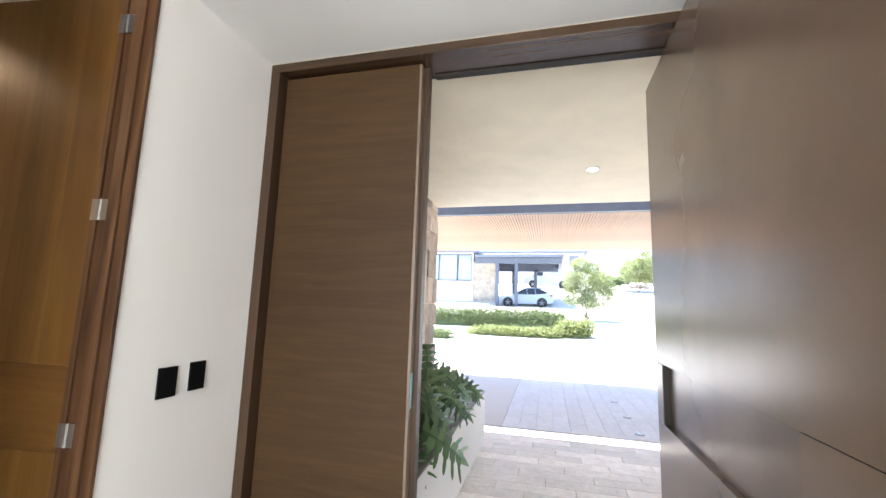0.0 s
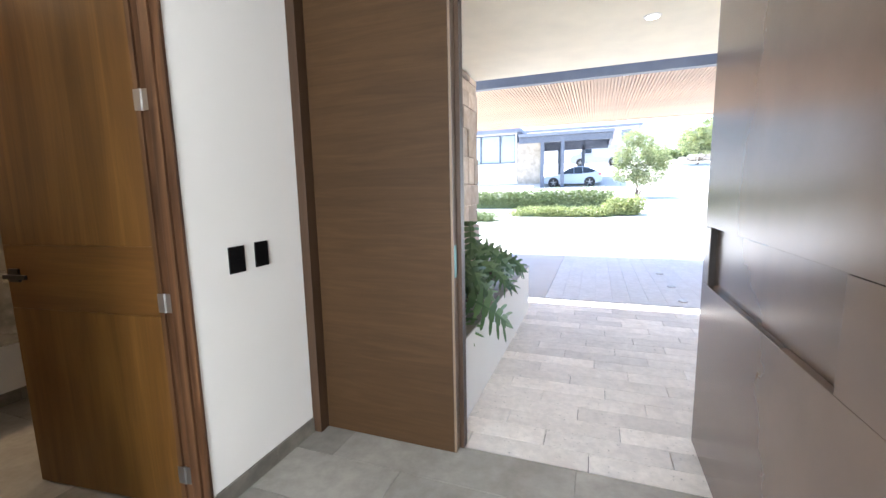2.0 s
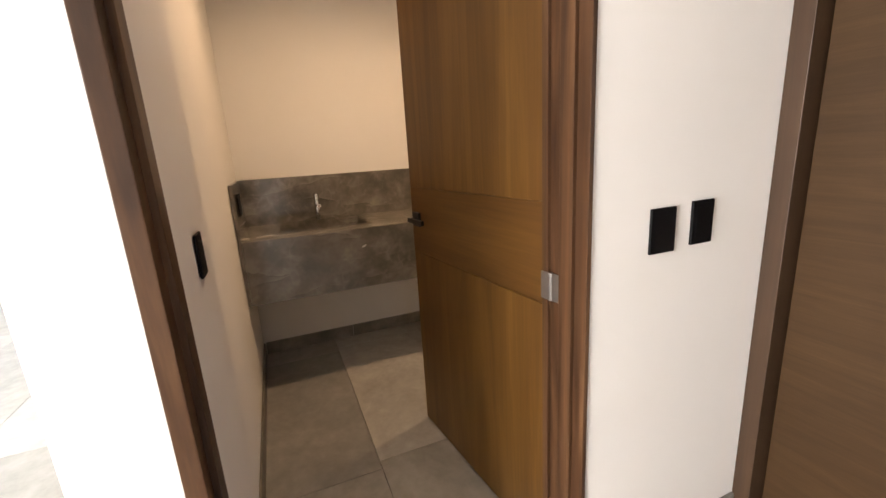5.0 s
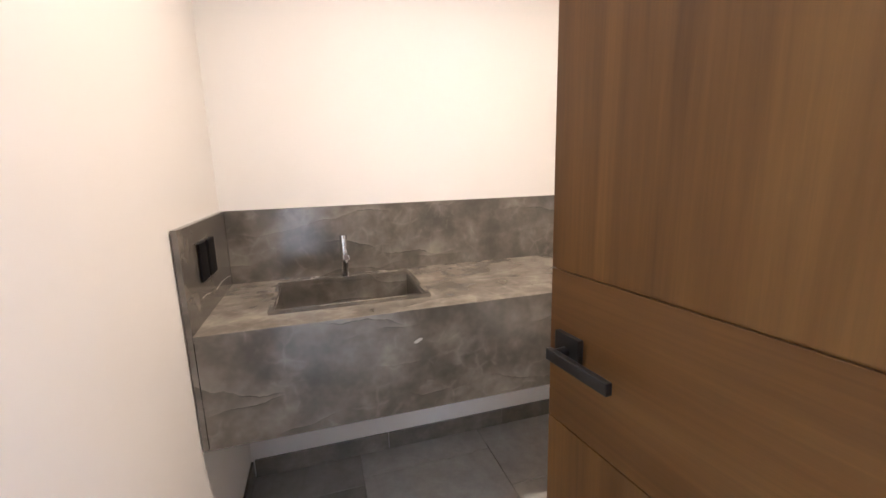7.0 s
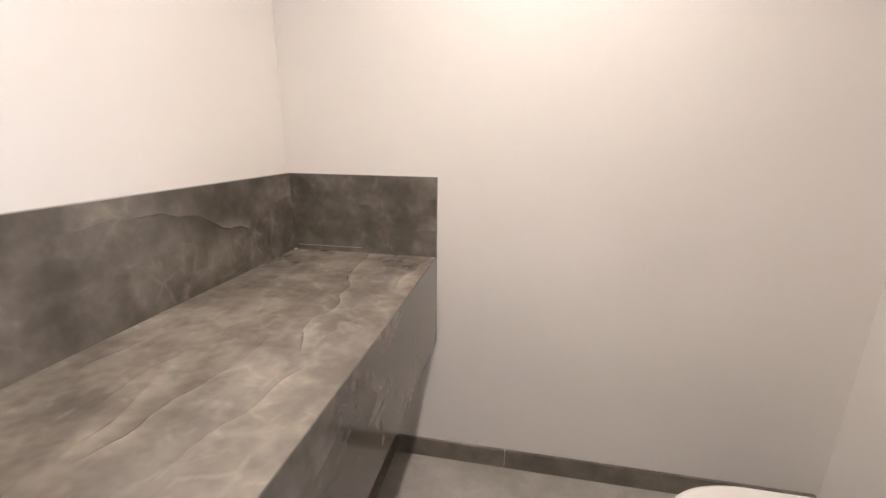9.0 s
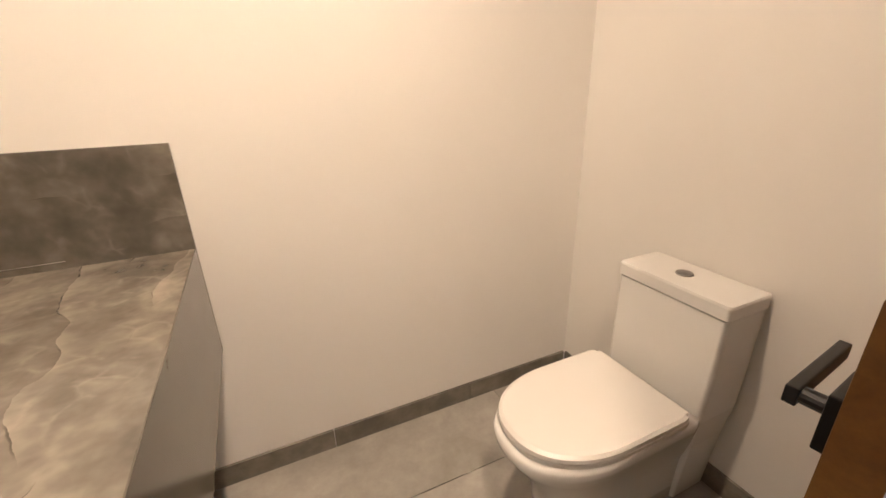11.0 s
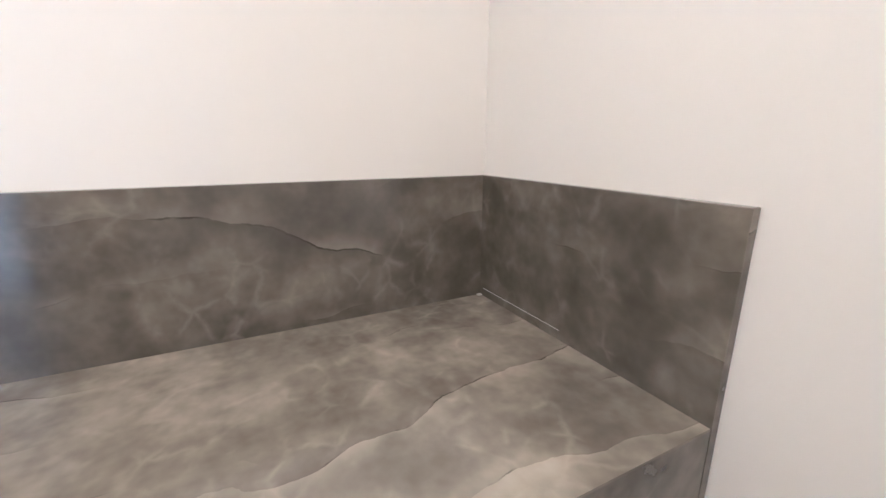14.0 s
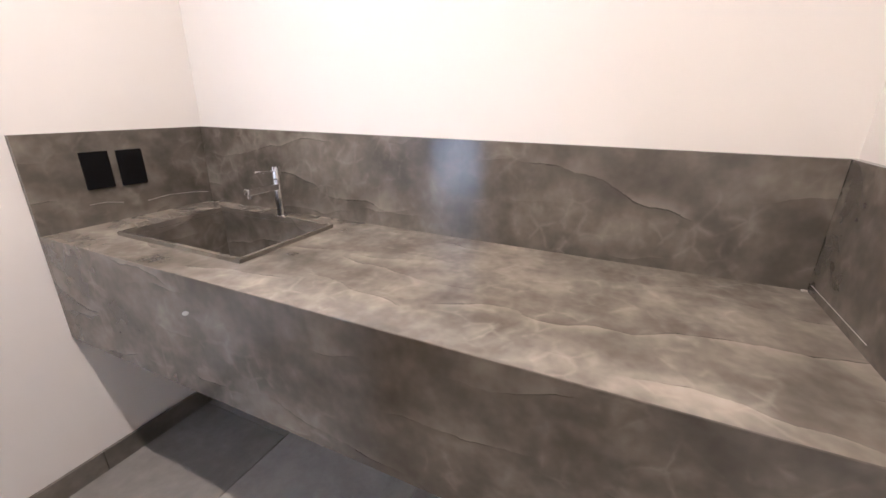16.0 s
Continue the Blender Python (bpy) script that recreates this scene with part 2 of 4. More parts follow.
M_GROUT = plain("grout", (0.30, 0.285, 0.26), 0.9)
M_PLANK = tile_stone("porch_plank", (0.67, 0.615, 0.57), (0.84, 0.79, 0.74), 0.5, 0.14, 1.6, True)
M_PJOINT = plain("plank_joint", (0.13, 0.12, 0.11), 0.9)
M_DJOINT = plain("drive_joint", (0.55, 0.545, 0.55), 0.9)
M_DECK = tile_stone("drive_plank", (0.54, 0.535, 0.54), (0.62, 0.62, 0.63), 0.6, 0.04, 1.2)
M_CONC = plain("pale_concrete", (0.60, 0.575, 0.53), 0.85, spread=0.06, scale=0.7, relief=0.15)
M_SLAB = plain("drive_slab", (0.50, 0.49, 0.475), 0.8, spread=0.05, scale=1.5)
M_DOOR_V = wood("door_veneer_upright", (0.062, 0.0265, 0.0048), (0.110, 0.0505, 0.0097), (0.155, 0.077, 0.017), "z", 0.42)
M_DOOR_H = wood("door_veneer_level", (0.056, 0.0235, 0.0043), (0.099, 0.0440, 0.0086), (0.138, 0.067, 0.0150), "x", 0.42)
M_JAMB = wood("jamb_wood", (0.028, 0.012, 0.005), (0.075, 0.034, 0.014), (0.14, 0.072, 0.033), "z", 0.45, 1.3, 0.7)
M_PANEL = wood("panel_veneer", (0.031, 0.0155, 0.0054), (0.049, 0.0250, 0.0088), (0.069, 0.0365, 0.0130), "x", 0.6, 2.6, 1.5)
M_PANEL.node_tree.nodes["Principled BSDF"].inputs["Specular IOR Level"].default_value = 0.2
M_FRAME = wood("entrance_frame_wood", (0.026, 0.0132, 0.0062), (0.047, 0.0250, 0.0122), (0.069, 0.0385, 0.0195), "z", 0.45)
M_HEAD = wood("entrance_head_wood", (0.026, 0.0132, 0.0062), (0.047, 0.0250, 0.0122), (0.069, 0.0385, 0.0195), "x", 0.24)
M_HEAD.node_tree.nodes["Principled BSDF"].inputs["Specular IOR Level"].default_value = 0.6
M_PIVOT = plain("pivot_door_lacquer", (0.145, 0.095, 0.066), 0.23, spread=0.16, scale=1.6, relief=0.02)
M_PIVOT.node_tree.nodes["Principled BSDF"].inputs["IOR"].default_value = 1.6
_nt = M_PIVOT.node_tree
_b = _nt.nodes["Principled BSDF"]
_scuff = nd(_nt, "ShaderNodeMapRange", From_Min=0.3, From_Max=0.75, To_Min=0.20, To_Max=0.27)
_nt.links.new(noise_tex(_nt, coords(_nt, (1, 0.6, 1.4)), 2.0, 3, 0.5), _scuff.inputs["Value"])
_nt.links.new(_scuff.outputs[0], _b.inputs["Roughness"])
M_EDGE = plain("edge_band", (0.15, 0.105, 0.07), 0.45)
M_SEAL_SHADE = plain("dark_seal_and_shade", (0.03, 0.026, 0.024), 0.6)
M_SEAL_SHADE.node_tree.nodes["Principled BSDF"].inputs["Specular IOR Level"].default_value = 0.15
M_BLACK = plain("black_plastic", (0.0025, 0.0025, 0.003), 0.6, relief=0.02)
M_BLACK.node_tree.nodes["Principled BSDF"].inputs["Specular IOR Level"].default_value = 0.15
M_BLACKM = plain("black_metal", (0.012, 0.012, 0.013), 0.35, 0.3, relief=0.02)
M_STEEL = plain("brushed_steel", (0.34, 0.33, 0.315), 0.38, 1.0)
M_CHROME = plain("chrome", (0.78, 0.78, 0.79), 0.1, 1.0, spread=0.02, relief=0.0)
M_PORC = plain("white_porcelain", (0.74, 0.735, 0.715), 0.12, spread=0.01, relief=0.0)
M_SEAT = plain("white_seat_plastic", (0.75, 0.735, 0.705), 0.25, spread=0.01, relief=0.0)
M_STEELP = plain("grey_painted_steel", (0.11, 0.125, 0.165), 0.5)
M_STRIKE = plain("green_strike_film", (0.22, 0.42, 0.42), 0.4)
M_SLAT = wood("cedar_slat", (0.42, 0.26, 0.16), (0.56, 0.37, 0.24), (0.66, 0.46, 0.32), "y", 0.55)
M_CLAD = tile_stone("cladding_stone", (0.30, 0.23, 0.17), (0.52, 0.43, 0.34), 0.8, 0.3, 2.0)
M_SOIL = plain("soil", (0.05, 0.035, 0.025), 0.95, spread=0.4, scale=30, relief=0.6)
M_LEAF = leafy("split_leaf_green", (0.035, 0.085, 0.032), (0.12, 0.20, 0.085), 0.28, 0.25)
M_STEM = plain("leaf_stem", (0.07, 0.13, 0.045), 0.5)
M_HEDGE = leafy("hedge_leaves", (0.11, 0.15, 0.065), (0.25, 0.30, 0.15), 0.6, 0.3)
M_LIME = leafy("lime_shrub_leaves", (0.21, 0.25, 0.095), (0.42, 0.44, 0.21), 0.6, 0.3)
M_TREE = leafy("tree_leaves", (0.24, 0.28, 0.14), (0.46, 0.48, 0.29), 0.6, 0.35)
M_BARK = plain("bark", (0.17, 0.12, 0.085), 0.9, spread=0.3, scale=20, relief=0.5)
M_HOUSE = plain("house_plaster", (0.66, 0.64, 0.62), 0.85, spread=0.04, scale=1.0)
M_HSTONE = plain("house_stone", (0.46, 0.40, 0.33), 0.85, spread=0.25, scale=2.5, relief=0.3)
M_ROOF = plain("roof_sheet", (0.17, 0.19, 0.24), 0.6)
M_BRICKY = plain("terracotta_wall", (0.55, 0.36, 0.30), 0.85, spread=0.2, scale=2)
M_CARW = plain("silver_blue_car_paint", (0.36, 0.41, 0.48), 0.2, spread=0.01, relief=0.0)
M_VAN = plain("dull_white_van_paint", (0.36, 0.37, 0.39), 0.3, spread=0.02, relief=0.0)
M_TYRE = plain("tyre", (0.02, 0.02, 0.02), 0.8)
M_CARGLASS = plain("dark_car_glass", (0.02, 0.025, 0.03), 0.05, spread=0.02, relief=0.0)
M_RED = plain("red_lens", (0.45, 0.03, 0.03), 0.2)
M_ROCK = plain("boulder", (0.36, 0.33, 0.30), 0.9, spread=0.3, scale=4, relief=0.5)
M_CURTAIN = plain("pale_curtain", (0.75, 0.76, 0.78), 0.9, spread=0.05, scale=3)
M_FILLER = plain("joint_filler", (0.42, 0.39, 0.35), 0.6)
M_CHIP = plain("chipped_stone", (0.45, 0.42, 0.38), 0.6, scale=60)
M_LAMP = glow("lamp_lens", (1.0, 0.95, 0.85), 2.0)
M_LAMPB = glow("warm_lamp_lens", (1.0, 0.75, 0.5), 12.0)
M_GLASS, _nt, _b = nodes("clear_glass", 0.02)
_b.inputs["Transmission Weight"].default_value, _b.inputs["IOR"].default_value = 1.0, 1.45
_b.inputs["Base Color"].default_value = (0.9, 0.96, 0.98, 1)


# ---- mesh helpers ----
def box(bm, x0, x1, y0, y1, z0, z1, bevel=0.0):
    """Adds a box, with its edges rounded off, to a bmesh."""
    geo = bmesh.ops.create_cube(bm, size=1.0, matrix=Matrix.LocRotScale(((x0 + x1) / 2, (y0 + y1) / 2, (z0 + z1) / 2), None, (abs(x1 - x0), abs(y1 - y0), abs(z1 - z0))))
    if bevel:
        edges = list({e for v in geo["verts"] for e in v.link_edges})
        bmesh.ops.bevel(bm, geom=edges, offset=bevel, segments=2, profile=0.6, affect="EDGES", clamp_overlap=True)
    return bm


def tube(bm, a, b, r0, r1=None, n=12, caps=True):
    """A tapered round bar from a to b."""
    a, b = Vector(a), Vector(b)
    d = b - a
    q = d.to_track_quat("Z", "Y").to_matrix().to_4x4()
    bmesh.ops.create_cone(bm, cap_ends=caps, cap_tris=False, segments=n, radius1=r0, radius2=r0 if r1 is None else r1, depth=d.length, matrix=Matrix.Translation((a + b) / 2) @ q)
    return bm


def part(name, bm, material, parent=None, label="", smooth=False, local=False):
    """Links a bmesh as one mesh object. The geometry is in world metres unless local, and sits under its parent."""
    bmesh.ops.recalc_face_normals(bm, faces=bm.faces)
    me = bpy.data.meshes.new(name)
    if parent is not None and not local:
        bmesh.ops.translate(bm, verts=bm.verts, vec=-base_of(parent))
    bm.to_mesh(me)
    bm.free()
    if smooth:
        me.polygons.foreach_set("use_smooth", [True] * len(me.polygons))
    me.materials.append(material)
    ob = new(name, me)
    if parent is not None:
        ob.parent = parent
    if label:
        ob["label"] = label
    return ob


def base_of(ob):
    v = Vector((0, 0, 0))
    while ob is not None:
        v += ob.location
        ob = ob.parent
    return v


def thing(name, base, label, category, group="", kind=""):
    ob = new(name)
    ob.location = base
    ob.empty_display_size = 0.1
    return tagged(ob, label, category, group, kind)


def boxes(*specs):
    bm = bmesh.new()
    for s in specs:
        box(bm, *s)
    return bm


def lone(name, bm, material, label, category="", kind="", smooth=False):
    """A thing or a piece of the setting that is one mesh."""
    return tagged(part(name, bm, material, None, smooth=smooth), label, category, "", kind)


def piece_mesh(name, w, l, h, chamfer, material):
    """A slab w by l by h with chamfered top edges, its top in the plane z = 0."""
    x, y, c = w / 2, l / 2, chamfer
    vs = [(-x, -y, -h), (x, -y, -h), (x, y, -h), (-x, y, -h), (-x, -y, -c), (x, -y, -c), (x, y, -c), (-x, y, -c),
          (-x + c, -y + c, 0), (x - c, -y + c, 0), (x - c, y - c, 0), (-x + c, y - c, 0)]
    fs = [(0, 3, 2, 1), (8, 9, 10, 11)]
    for k in range(4):
        j = (k + 1) % 4
        fs += [(k, j, 4 + j, 4 + k), (4 + k, 4 + j, 8 + j, 8 + k)]
    me = bpy.data.meshes.new(name)
    me.from_pydata(vs, [], fs)
    me.materials.append(material)
    return me


# ---- structure ----
CEIL = 2.69
BATH_CEIL = 2.60


def ground_height(y):
    pts = [(-400, -0.03), (17, -0.03), (21, 0.45), (24, 0.8), (31, 1.5), (42, 3.5), (52, 4.6), (80, 6.0), (600, 9.0)]
    for (a, h), (b, k) in zip(pts, pts[1:]):
        if y <= b:
            return h + (k - h) * (y - a) / (b - a)
    return pts[-1][1]


def build_ground():
    xs = [-600, -80, -30, -14, -6, -2, 2, 6, 14, 30, 80, 600]
    ys = [-400, -60, 0, 6, 12, 17, 19, 21, 24, 27, 31, 36, 42, 52, 80, 200, 600]
    vs = [(x, y, ground_height(y)) for y in ys for x in xs]
    n = len(xs)
    fs = [(j * n + i, j * n + i + 1, j * n + n + i + 1, j * n + n + i) for j in range(len(ys) - 1) for i in range(n - 1)]
    me = bpy.data.meshes.new("ground")
    me.from_pydata(vs, [], fs)
    me.materials.append(M_CONC)
    tagged(new("ground", me), "pale sunlit concrete drive and ground rising uphill", "ground", "", "structure")


build_ground()
# base under the floors
floor = lone("floor", boxes((-5.2, 3.3, -6.6, 0.07, -0.12, -0.009), (-2.32, -0.001, 0.07, 0.57, -0.12, -0.009)), M_GROUT, "grey stone-look floor tiles laid in long rows", "floor", "structure")
pavement = lone("pavement", boxes((0.0, 6.0, 0.072, 3.335, -0.2, -0.022)), M_PJOINT, "pale stone planks paving the entrance porch", "pavement", "structure")
drive = lone("drive_pavement", boxes((-3.0, 6.0, 3.34, 8.4, -0.2, -0.024)), M_DJOINT, "grey plank paving under the slatted carport roof", "pavement", "structure")

# wall between foyer and powder room, with the doorway
JN, JS, HEAD = -0.720, -1.613, 2.635
lone("wall_west", boxes((-0.135, 0.0, JN, 0.57, 0, CEIL), (-0.135, 0.0, JS, JN, HEAD, CEIL), (-0.135, 0.0, -1.77, JS, 0, CEIL)), M_PAINT, "smooth white painted wall with a full-height doorway", "wall", "structure")
lone("wall_bath_south", boxes((-2.32, -0.13, -1.769, -1.607, 0, CEIL - 0.001)), M_PAINT, "smooth white painted wall of the powder room", "wall", "structure")
lone("wall_bath_back", boxes((-2.319, -2.162, -1.61, 0.57, 0, CEIL - 0.002)), M_PAINT, "smooth white painted wall behind the vanity", "wall", "structure")
lone("wall_bath_north", boxes((-2.17, -0.13, 0.412, 0.569, 0, CEIL - 0.001)), M_PAINT, "smooth white painted wall beside the toilet", "wall", "structure")
lone("ceiling_bath", boxes((-2.17, -0.13, -1.612, 0.416, BATH_CEIL, BATH_CEIL + 0.08)), M_CEIL, "plain white powder room ceiling", "ceiling", "structure")
lone("ceiling", boxes((-5.2, 3.3, -6.6, -0.064, CEIL, CEIL + 0.2)), M_CEIL, "plain white foyer ceiling", "ceiling", "structure")
# Unseen closing wall, its paint darkened to weaken the foyer's reflection in the stone.
lone("wall_east", boxes((3.1, 3.3, -6.6, 0.3, 0, CEIL)), M_EAST_DIM, "plain foyer wall out of view, toned down to reflect less", "wall", "structure")
lone("wall_front", boxes((2.56, 3.1, -0.05, 0.3, 0, CEIL)), M_PAINT, "white painted front wall beside the entrance", "wall", "structure")
lone("wall_south", boxes((-5.2, 3.3, -6.6, -6.4, 2.5, CEIL), (-5.2, -4.6, -6.6, -6.4, 0, 2.5), (-0.6, 0.2, -6.6, -6.4, 0, 2.5), (2.95, 3.3, -6.6, -6.4, 0, 2.5), (-4.6, -0.6, -6.6, -6.4, 0, 0.2), (0.2, 2.95, -6.6, -6.4, 0, 0.2)), M_PAINT, "white painted wall with two wide windows", "wall", "structure")
lone("wall_living_west", boxes((-5.4, -5.2, -6.6, -1.0, 0, CEIL)), M_PAINT, "white painted living room wall", "wall", "structure")
lone("wall_living_north", boxes((-5.2, -2.32, -2.0, -1.77, 0, CEIL)), M_PAINT, "white painted living room wall", "wall", "structure")
lone("wall_pier", boxes((-5.2, -4.25, -2.83, -2.645, 0, CEIL)), M_PAINT, "white painted wall pier with a stone skirting", "wall", "structure")
for x0, x1 in ((-4.6, -0.6), (0.2, 2.95)):
    w = thing("window_1", ((x0 + x1) / 2, -6.5, 0.2), "wide living room window in a dark frame", "window", "", "structure")
    part("window_frame", boxes((x0, x1, -6.53, -6.47, 0.2, 0.25), (x0, x1, -6.53, -6.47, 2.45, 2.5), (x0, x0 + 0.05, -6.53, -6.47, 0.25, 2.45), (x1 - 0.05, x1, -6.53, -6.47, 0.25, 2.45)), M_STEELP, w)
    g = part("pane", boxes((x0 + 0.05, x1 - 0.05, -6.505, -6.495, 0.25, 2.45)), M_GLASS, w)
    g.visible_shadow = False


def skirting(name, runs):
    """Rows of stone skirting tiles. A run: axis, fixed face, depth direction, start, end, joints."""
    root = thing(name, (runs[0][1] if runs[0][0] == "y" else runs[0][3], runs[0][3] if runs[0][0] == "y" else runs[0][1], 0), "low grey stone skirting along the wall foot", "baseboard", "", "structure")
    for axis, face, out, a, b, step in runs:
        t = a
        while t < b - 0.01:
            e = min(b, t + step)
            lo, hi = sorted((face, face + out))
            spec = (lo, hi, t + 0.001, e - 0.001, 0, 0.085, 0.0015) if axis == "y" else (t + 0.001, e - 0.001, lo, hi, 0, 0.085, 0.0015)
            part("skirting_tile", boxes(spec), M_SKIRT, root)
            t = e


skirting("baseboard_foyer", [("y", 0.001, 0.011, JN + 0.005, -0.064, 0.36), ("y", 0.001, 0.011, -1.768, JS - 0.003, 0.6)])
skirting("baseboard_bath", [("x", 0.411, -0.011, -1.875, -0.148, 0.6), ("y", -0.136, -0.011, -0.71, 0.398, 0.6), ("x", -1.606, 0.011, -2.148, -0.14, 0.6), ("y", -2.161, 0.011, -1.593, 0.398, 0.6)])
skirting("baseboard_living", [("x", -2.644, 0.011, -5.19, -4.25, 0.6), ("y", -4.249, 0.011, -2.83, -2.645, 0.6), ("x", -2.001, -0.011, -5.19, -2.33, 0.6), ("y", -5.199, 0.011, -2.63, -2.02, 0.6), ("y", -5.199, 0.011, -6.3, -2.84, 0.6)])

# lining of the powder room doorway
jamb = thing("door_frame", (-0.07, JN, 0), "dark walnut door lining, flush with the white wall", "door frame", "", "structure")
part("jamb", boxes((-0.142, 0.006, JN - 0.013, JN, 0, HEAD, 0.002), (-0.086, -0.036, JN - 0.024, JN - 0.012, 0, HEAD - 0.026, 0.002)), M_JAMB, jamb)
part("jamb", boxes((-0.142, 0.006, JS, JS + 0.034, 0, HEAD, 0.002), (-0.086, -0.036, JS + 0.032, JS + 0.046, 0, HEAD - 0.026, 0.002)), M_JAMB, jamb)
part("head", boxes((-0.142, 0.006, JS + 0.034, JN - 0.013, HEAD - 0.026, HEAD, 0.002)), M_JAMB, jamb)


def door_lever(root, x, z, front):
    """Square rose and a straight lever on the door's face."""
    s = 1 if front else -1
    y = 0.0 if front else -0.042
    rose = part("rose", boxes((x - 0.03, x + 0.03, y, y + s * 0.011, z - 0.03, z + 0.03, 0.002)), M_BLACKM, root, "matt black square rose", local=True)
    bm = tube(bmesh.new(), (x, y + s * 0.011, z), (x, y + s * 0.04, z), 0.009, n=14)
    box(bm, x - 0.125, x + 0.011, y + s * 0.033, y + s * 0.045, z - 0.010, z + 0.010, 0.002)
    part("lever", bm, M_BLACKM, rose, "matt black lever", local=True)


def bath_door():
    root = thing("door_1", (-0.122, -0.741, 0), "open full-height walnut veneer door with a cross-grained band", "door", "", "structure")
    root.rotation_euler = (0, 0, radians(186.5))
    w, top = 0.868, 2.60
    for z0, z1, mat, lab in ((0.012, 0.868, M_DOOR_V, ""), (0.871, 1.155, M_DOOR_H, "level-grained band"), (1.158, top, M_DOOR_V, "")):
        part("door_panel", boxes((0.032, w, -0.040, 0.0, z0, z1, 0.0012)), mat, root, lab, local=True)
    part("edge_strip", boxes((0.010, 0.0315, -0.041, 0.001, 0.012, top, 0.001)), M_JAMB, root, local=True)
    part("core", boxes((0.030, w - 0.004, -0.036, -0.004, 0.014, top - 0.002)), M_DOOR_V, root, local=True)
    door_lever(root, w - 0.055, 1.02, True)
    door_lever(root, w - 0.055, 1.02, False)
    for z in (0.172, 0.928, 1.715, 2.46):
        bm = tube(bmesh.new(), (0.0, 0.0, z - 0.039), (0.0, 0.0, z + 0.039), 0.0065, n=12)
        for k in range(-2, 3):
            tube(bm, (0.0, 0.0, z + k * 0.0155 - 0.0006), (0.0, 0.0, z + k * 0.0155 + 0.0006), 0.0072, n=12)
        box(bm, 0.002, 0.034, 0.0012, 0.0035, z - 0.039, z + 0.039, 0.0008)
        box(bm, -0.032, -0.003, -0.0005, 0.002, z - 0.039, z + 0.039, 0.0008)
        h = part("hinge", bm, M_STEEL, root, "brushed steel hinge", local=True)
        sc = bmesh.new()
        for zz in (-0.026, 0.0, 0.026):
            for xx in (-0.017, 0.019):
                tube(sc, (xx, 0.0034, z + zz), (xx, 0.0044, z + zz), 0.0034, n=8)
        part("screw", sc, M_STEEL, h, local=True)


bath_door()

# ---- entrance: frame, fixed panel and pivot door ----
ef = thing("entrance_frame", (1.25, 0.05, 0), "brown wood entrance frame reaching the ceiling", "door frame", "", "structure")
part("frame_post", boxes((0.001, 0.055, -0.062, 0.17, 0, 2.639, 0.002)), M_FRAME, ef)
part("frame_post", boxes((2.50, 2.555, -0.062, 0.17, 0, 2.639, 0.002)), M_FRAME, ef)
part("frame_post", boxes((0.842, 0.872, 0.0585, 0.112, 0, 2.639, 0.002)), M_FRAME, ef)
part("frame_head", boxes((0.001, 2.555, -0.062, 0.17, 2.64, 2.688, 0.002)), M_HEAD, ef)
part("door_stop", boxes((0.88, 2.50, 0.125, 0.169, 2.630, 2.6395, 0.001), (0.058, 0.85, 0.08, 0.12, 2.63, 2.6395, 0.001), (0.056, 0.075, 0.06, 0.10, 0, 2.625, 0.001)), M_SEAL_SHADE, ef, "dark seal")
fp = thing("entrance_side_panel", (0.45, 0.03, 0.004), "fixed brown oak veneer panel with level grain", "door", "", "structure")
part("panel", boxes((0.062, 0.838, 0.0, 0.058, 0.006, 2.628, 0.0015)), M_PANEL, fp)
part("edge_band", boxes((0.838, 0.850, 0.001, 0.057, 0.006, 2.628, 0.001)), M_EDGE, fp, "paler edge band")
part("strike_plate", boxes((0.8502, 0.8525, 0.012, 0.04, 0.93, 1.09, 0.001)), M_STRIKE, fp, "strike plate under green film")


def pivot_door():
    root = thing("door_2", (2.03, 0.0, 0.0), "tall brown lacquered pivot door standing open", "door", "", "structure")
    y0, y1, top = -1.24, 0.50, 2.628
    part("core", boxes((2.026, 2.068, y0 + 0.002, y1 - 0.002, 0.012, top - 0.002)), M_PIVOT, root)
    part("upper_board", boxes((2.0, 2.025, y0, y1, 1.157, top, 0.002)), M_PIVOT, root)
    part("lower_board", boxes((2.0, 2.025, y0, y1, 0.01, 0.878, 0.002)), M_PIVOT, root)
    part("end_board", boxes((2.0, 2.025, 0.392, y1, 0.880, 1.155, 0.002)), M_PIVOT, root)
    part("lock_board", boxes((1.999, 2.025, y0, -0.735, 0.8795, 1.155, 0.0015)), M_PIVOT, root)
    # Near-black facing stands in for the depth shadow at the recess end.
    part("recess_end", boxes((2.001, 2.0255, 0.384, 0.3915, 0.879, 1.156)), M_SEAL_SHADE, root, "recess end, darkened for the shade inside")
    bm = tube(bmesh.new(), (1.998, -1.15, 1.015), (1.945, -1.15, 1.015), 0.010, n=16)
    tube(bm, (1.945, -1.03, 1.018), (1.945, -1.165, 1.015), 0.011, n=16)
    h = part("lever", bm, M_BLACKM, root, "dark metal lever", smooth=False)
    part("rose", tube(bmesh.new(), (1.999, -1.15, 1.015), (1.99, -1.15, 1.015), 0.026, n=24), M_BLACKM, h)


pivot_door()


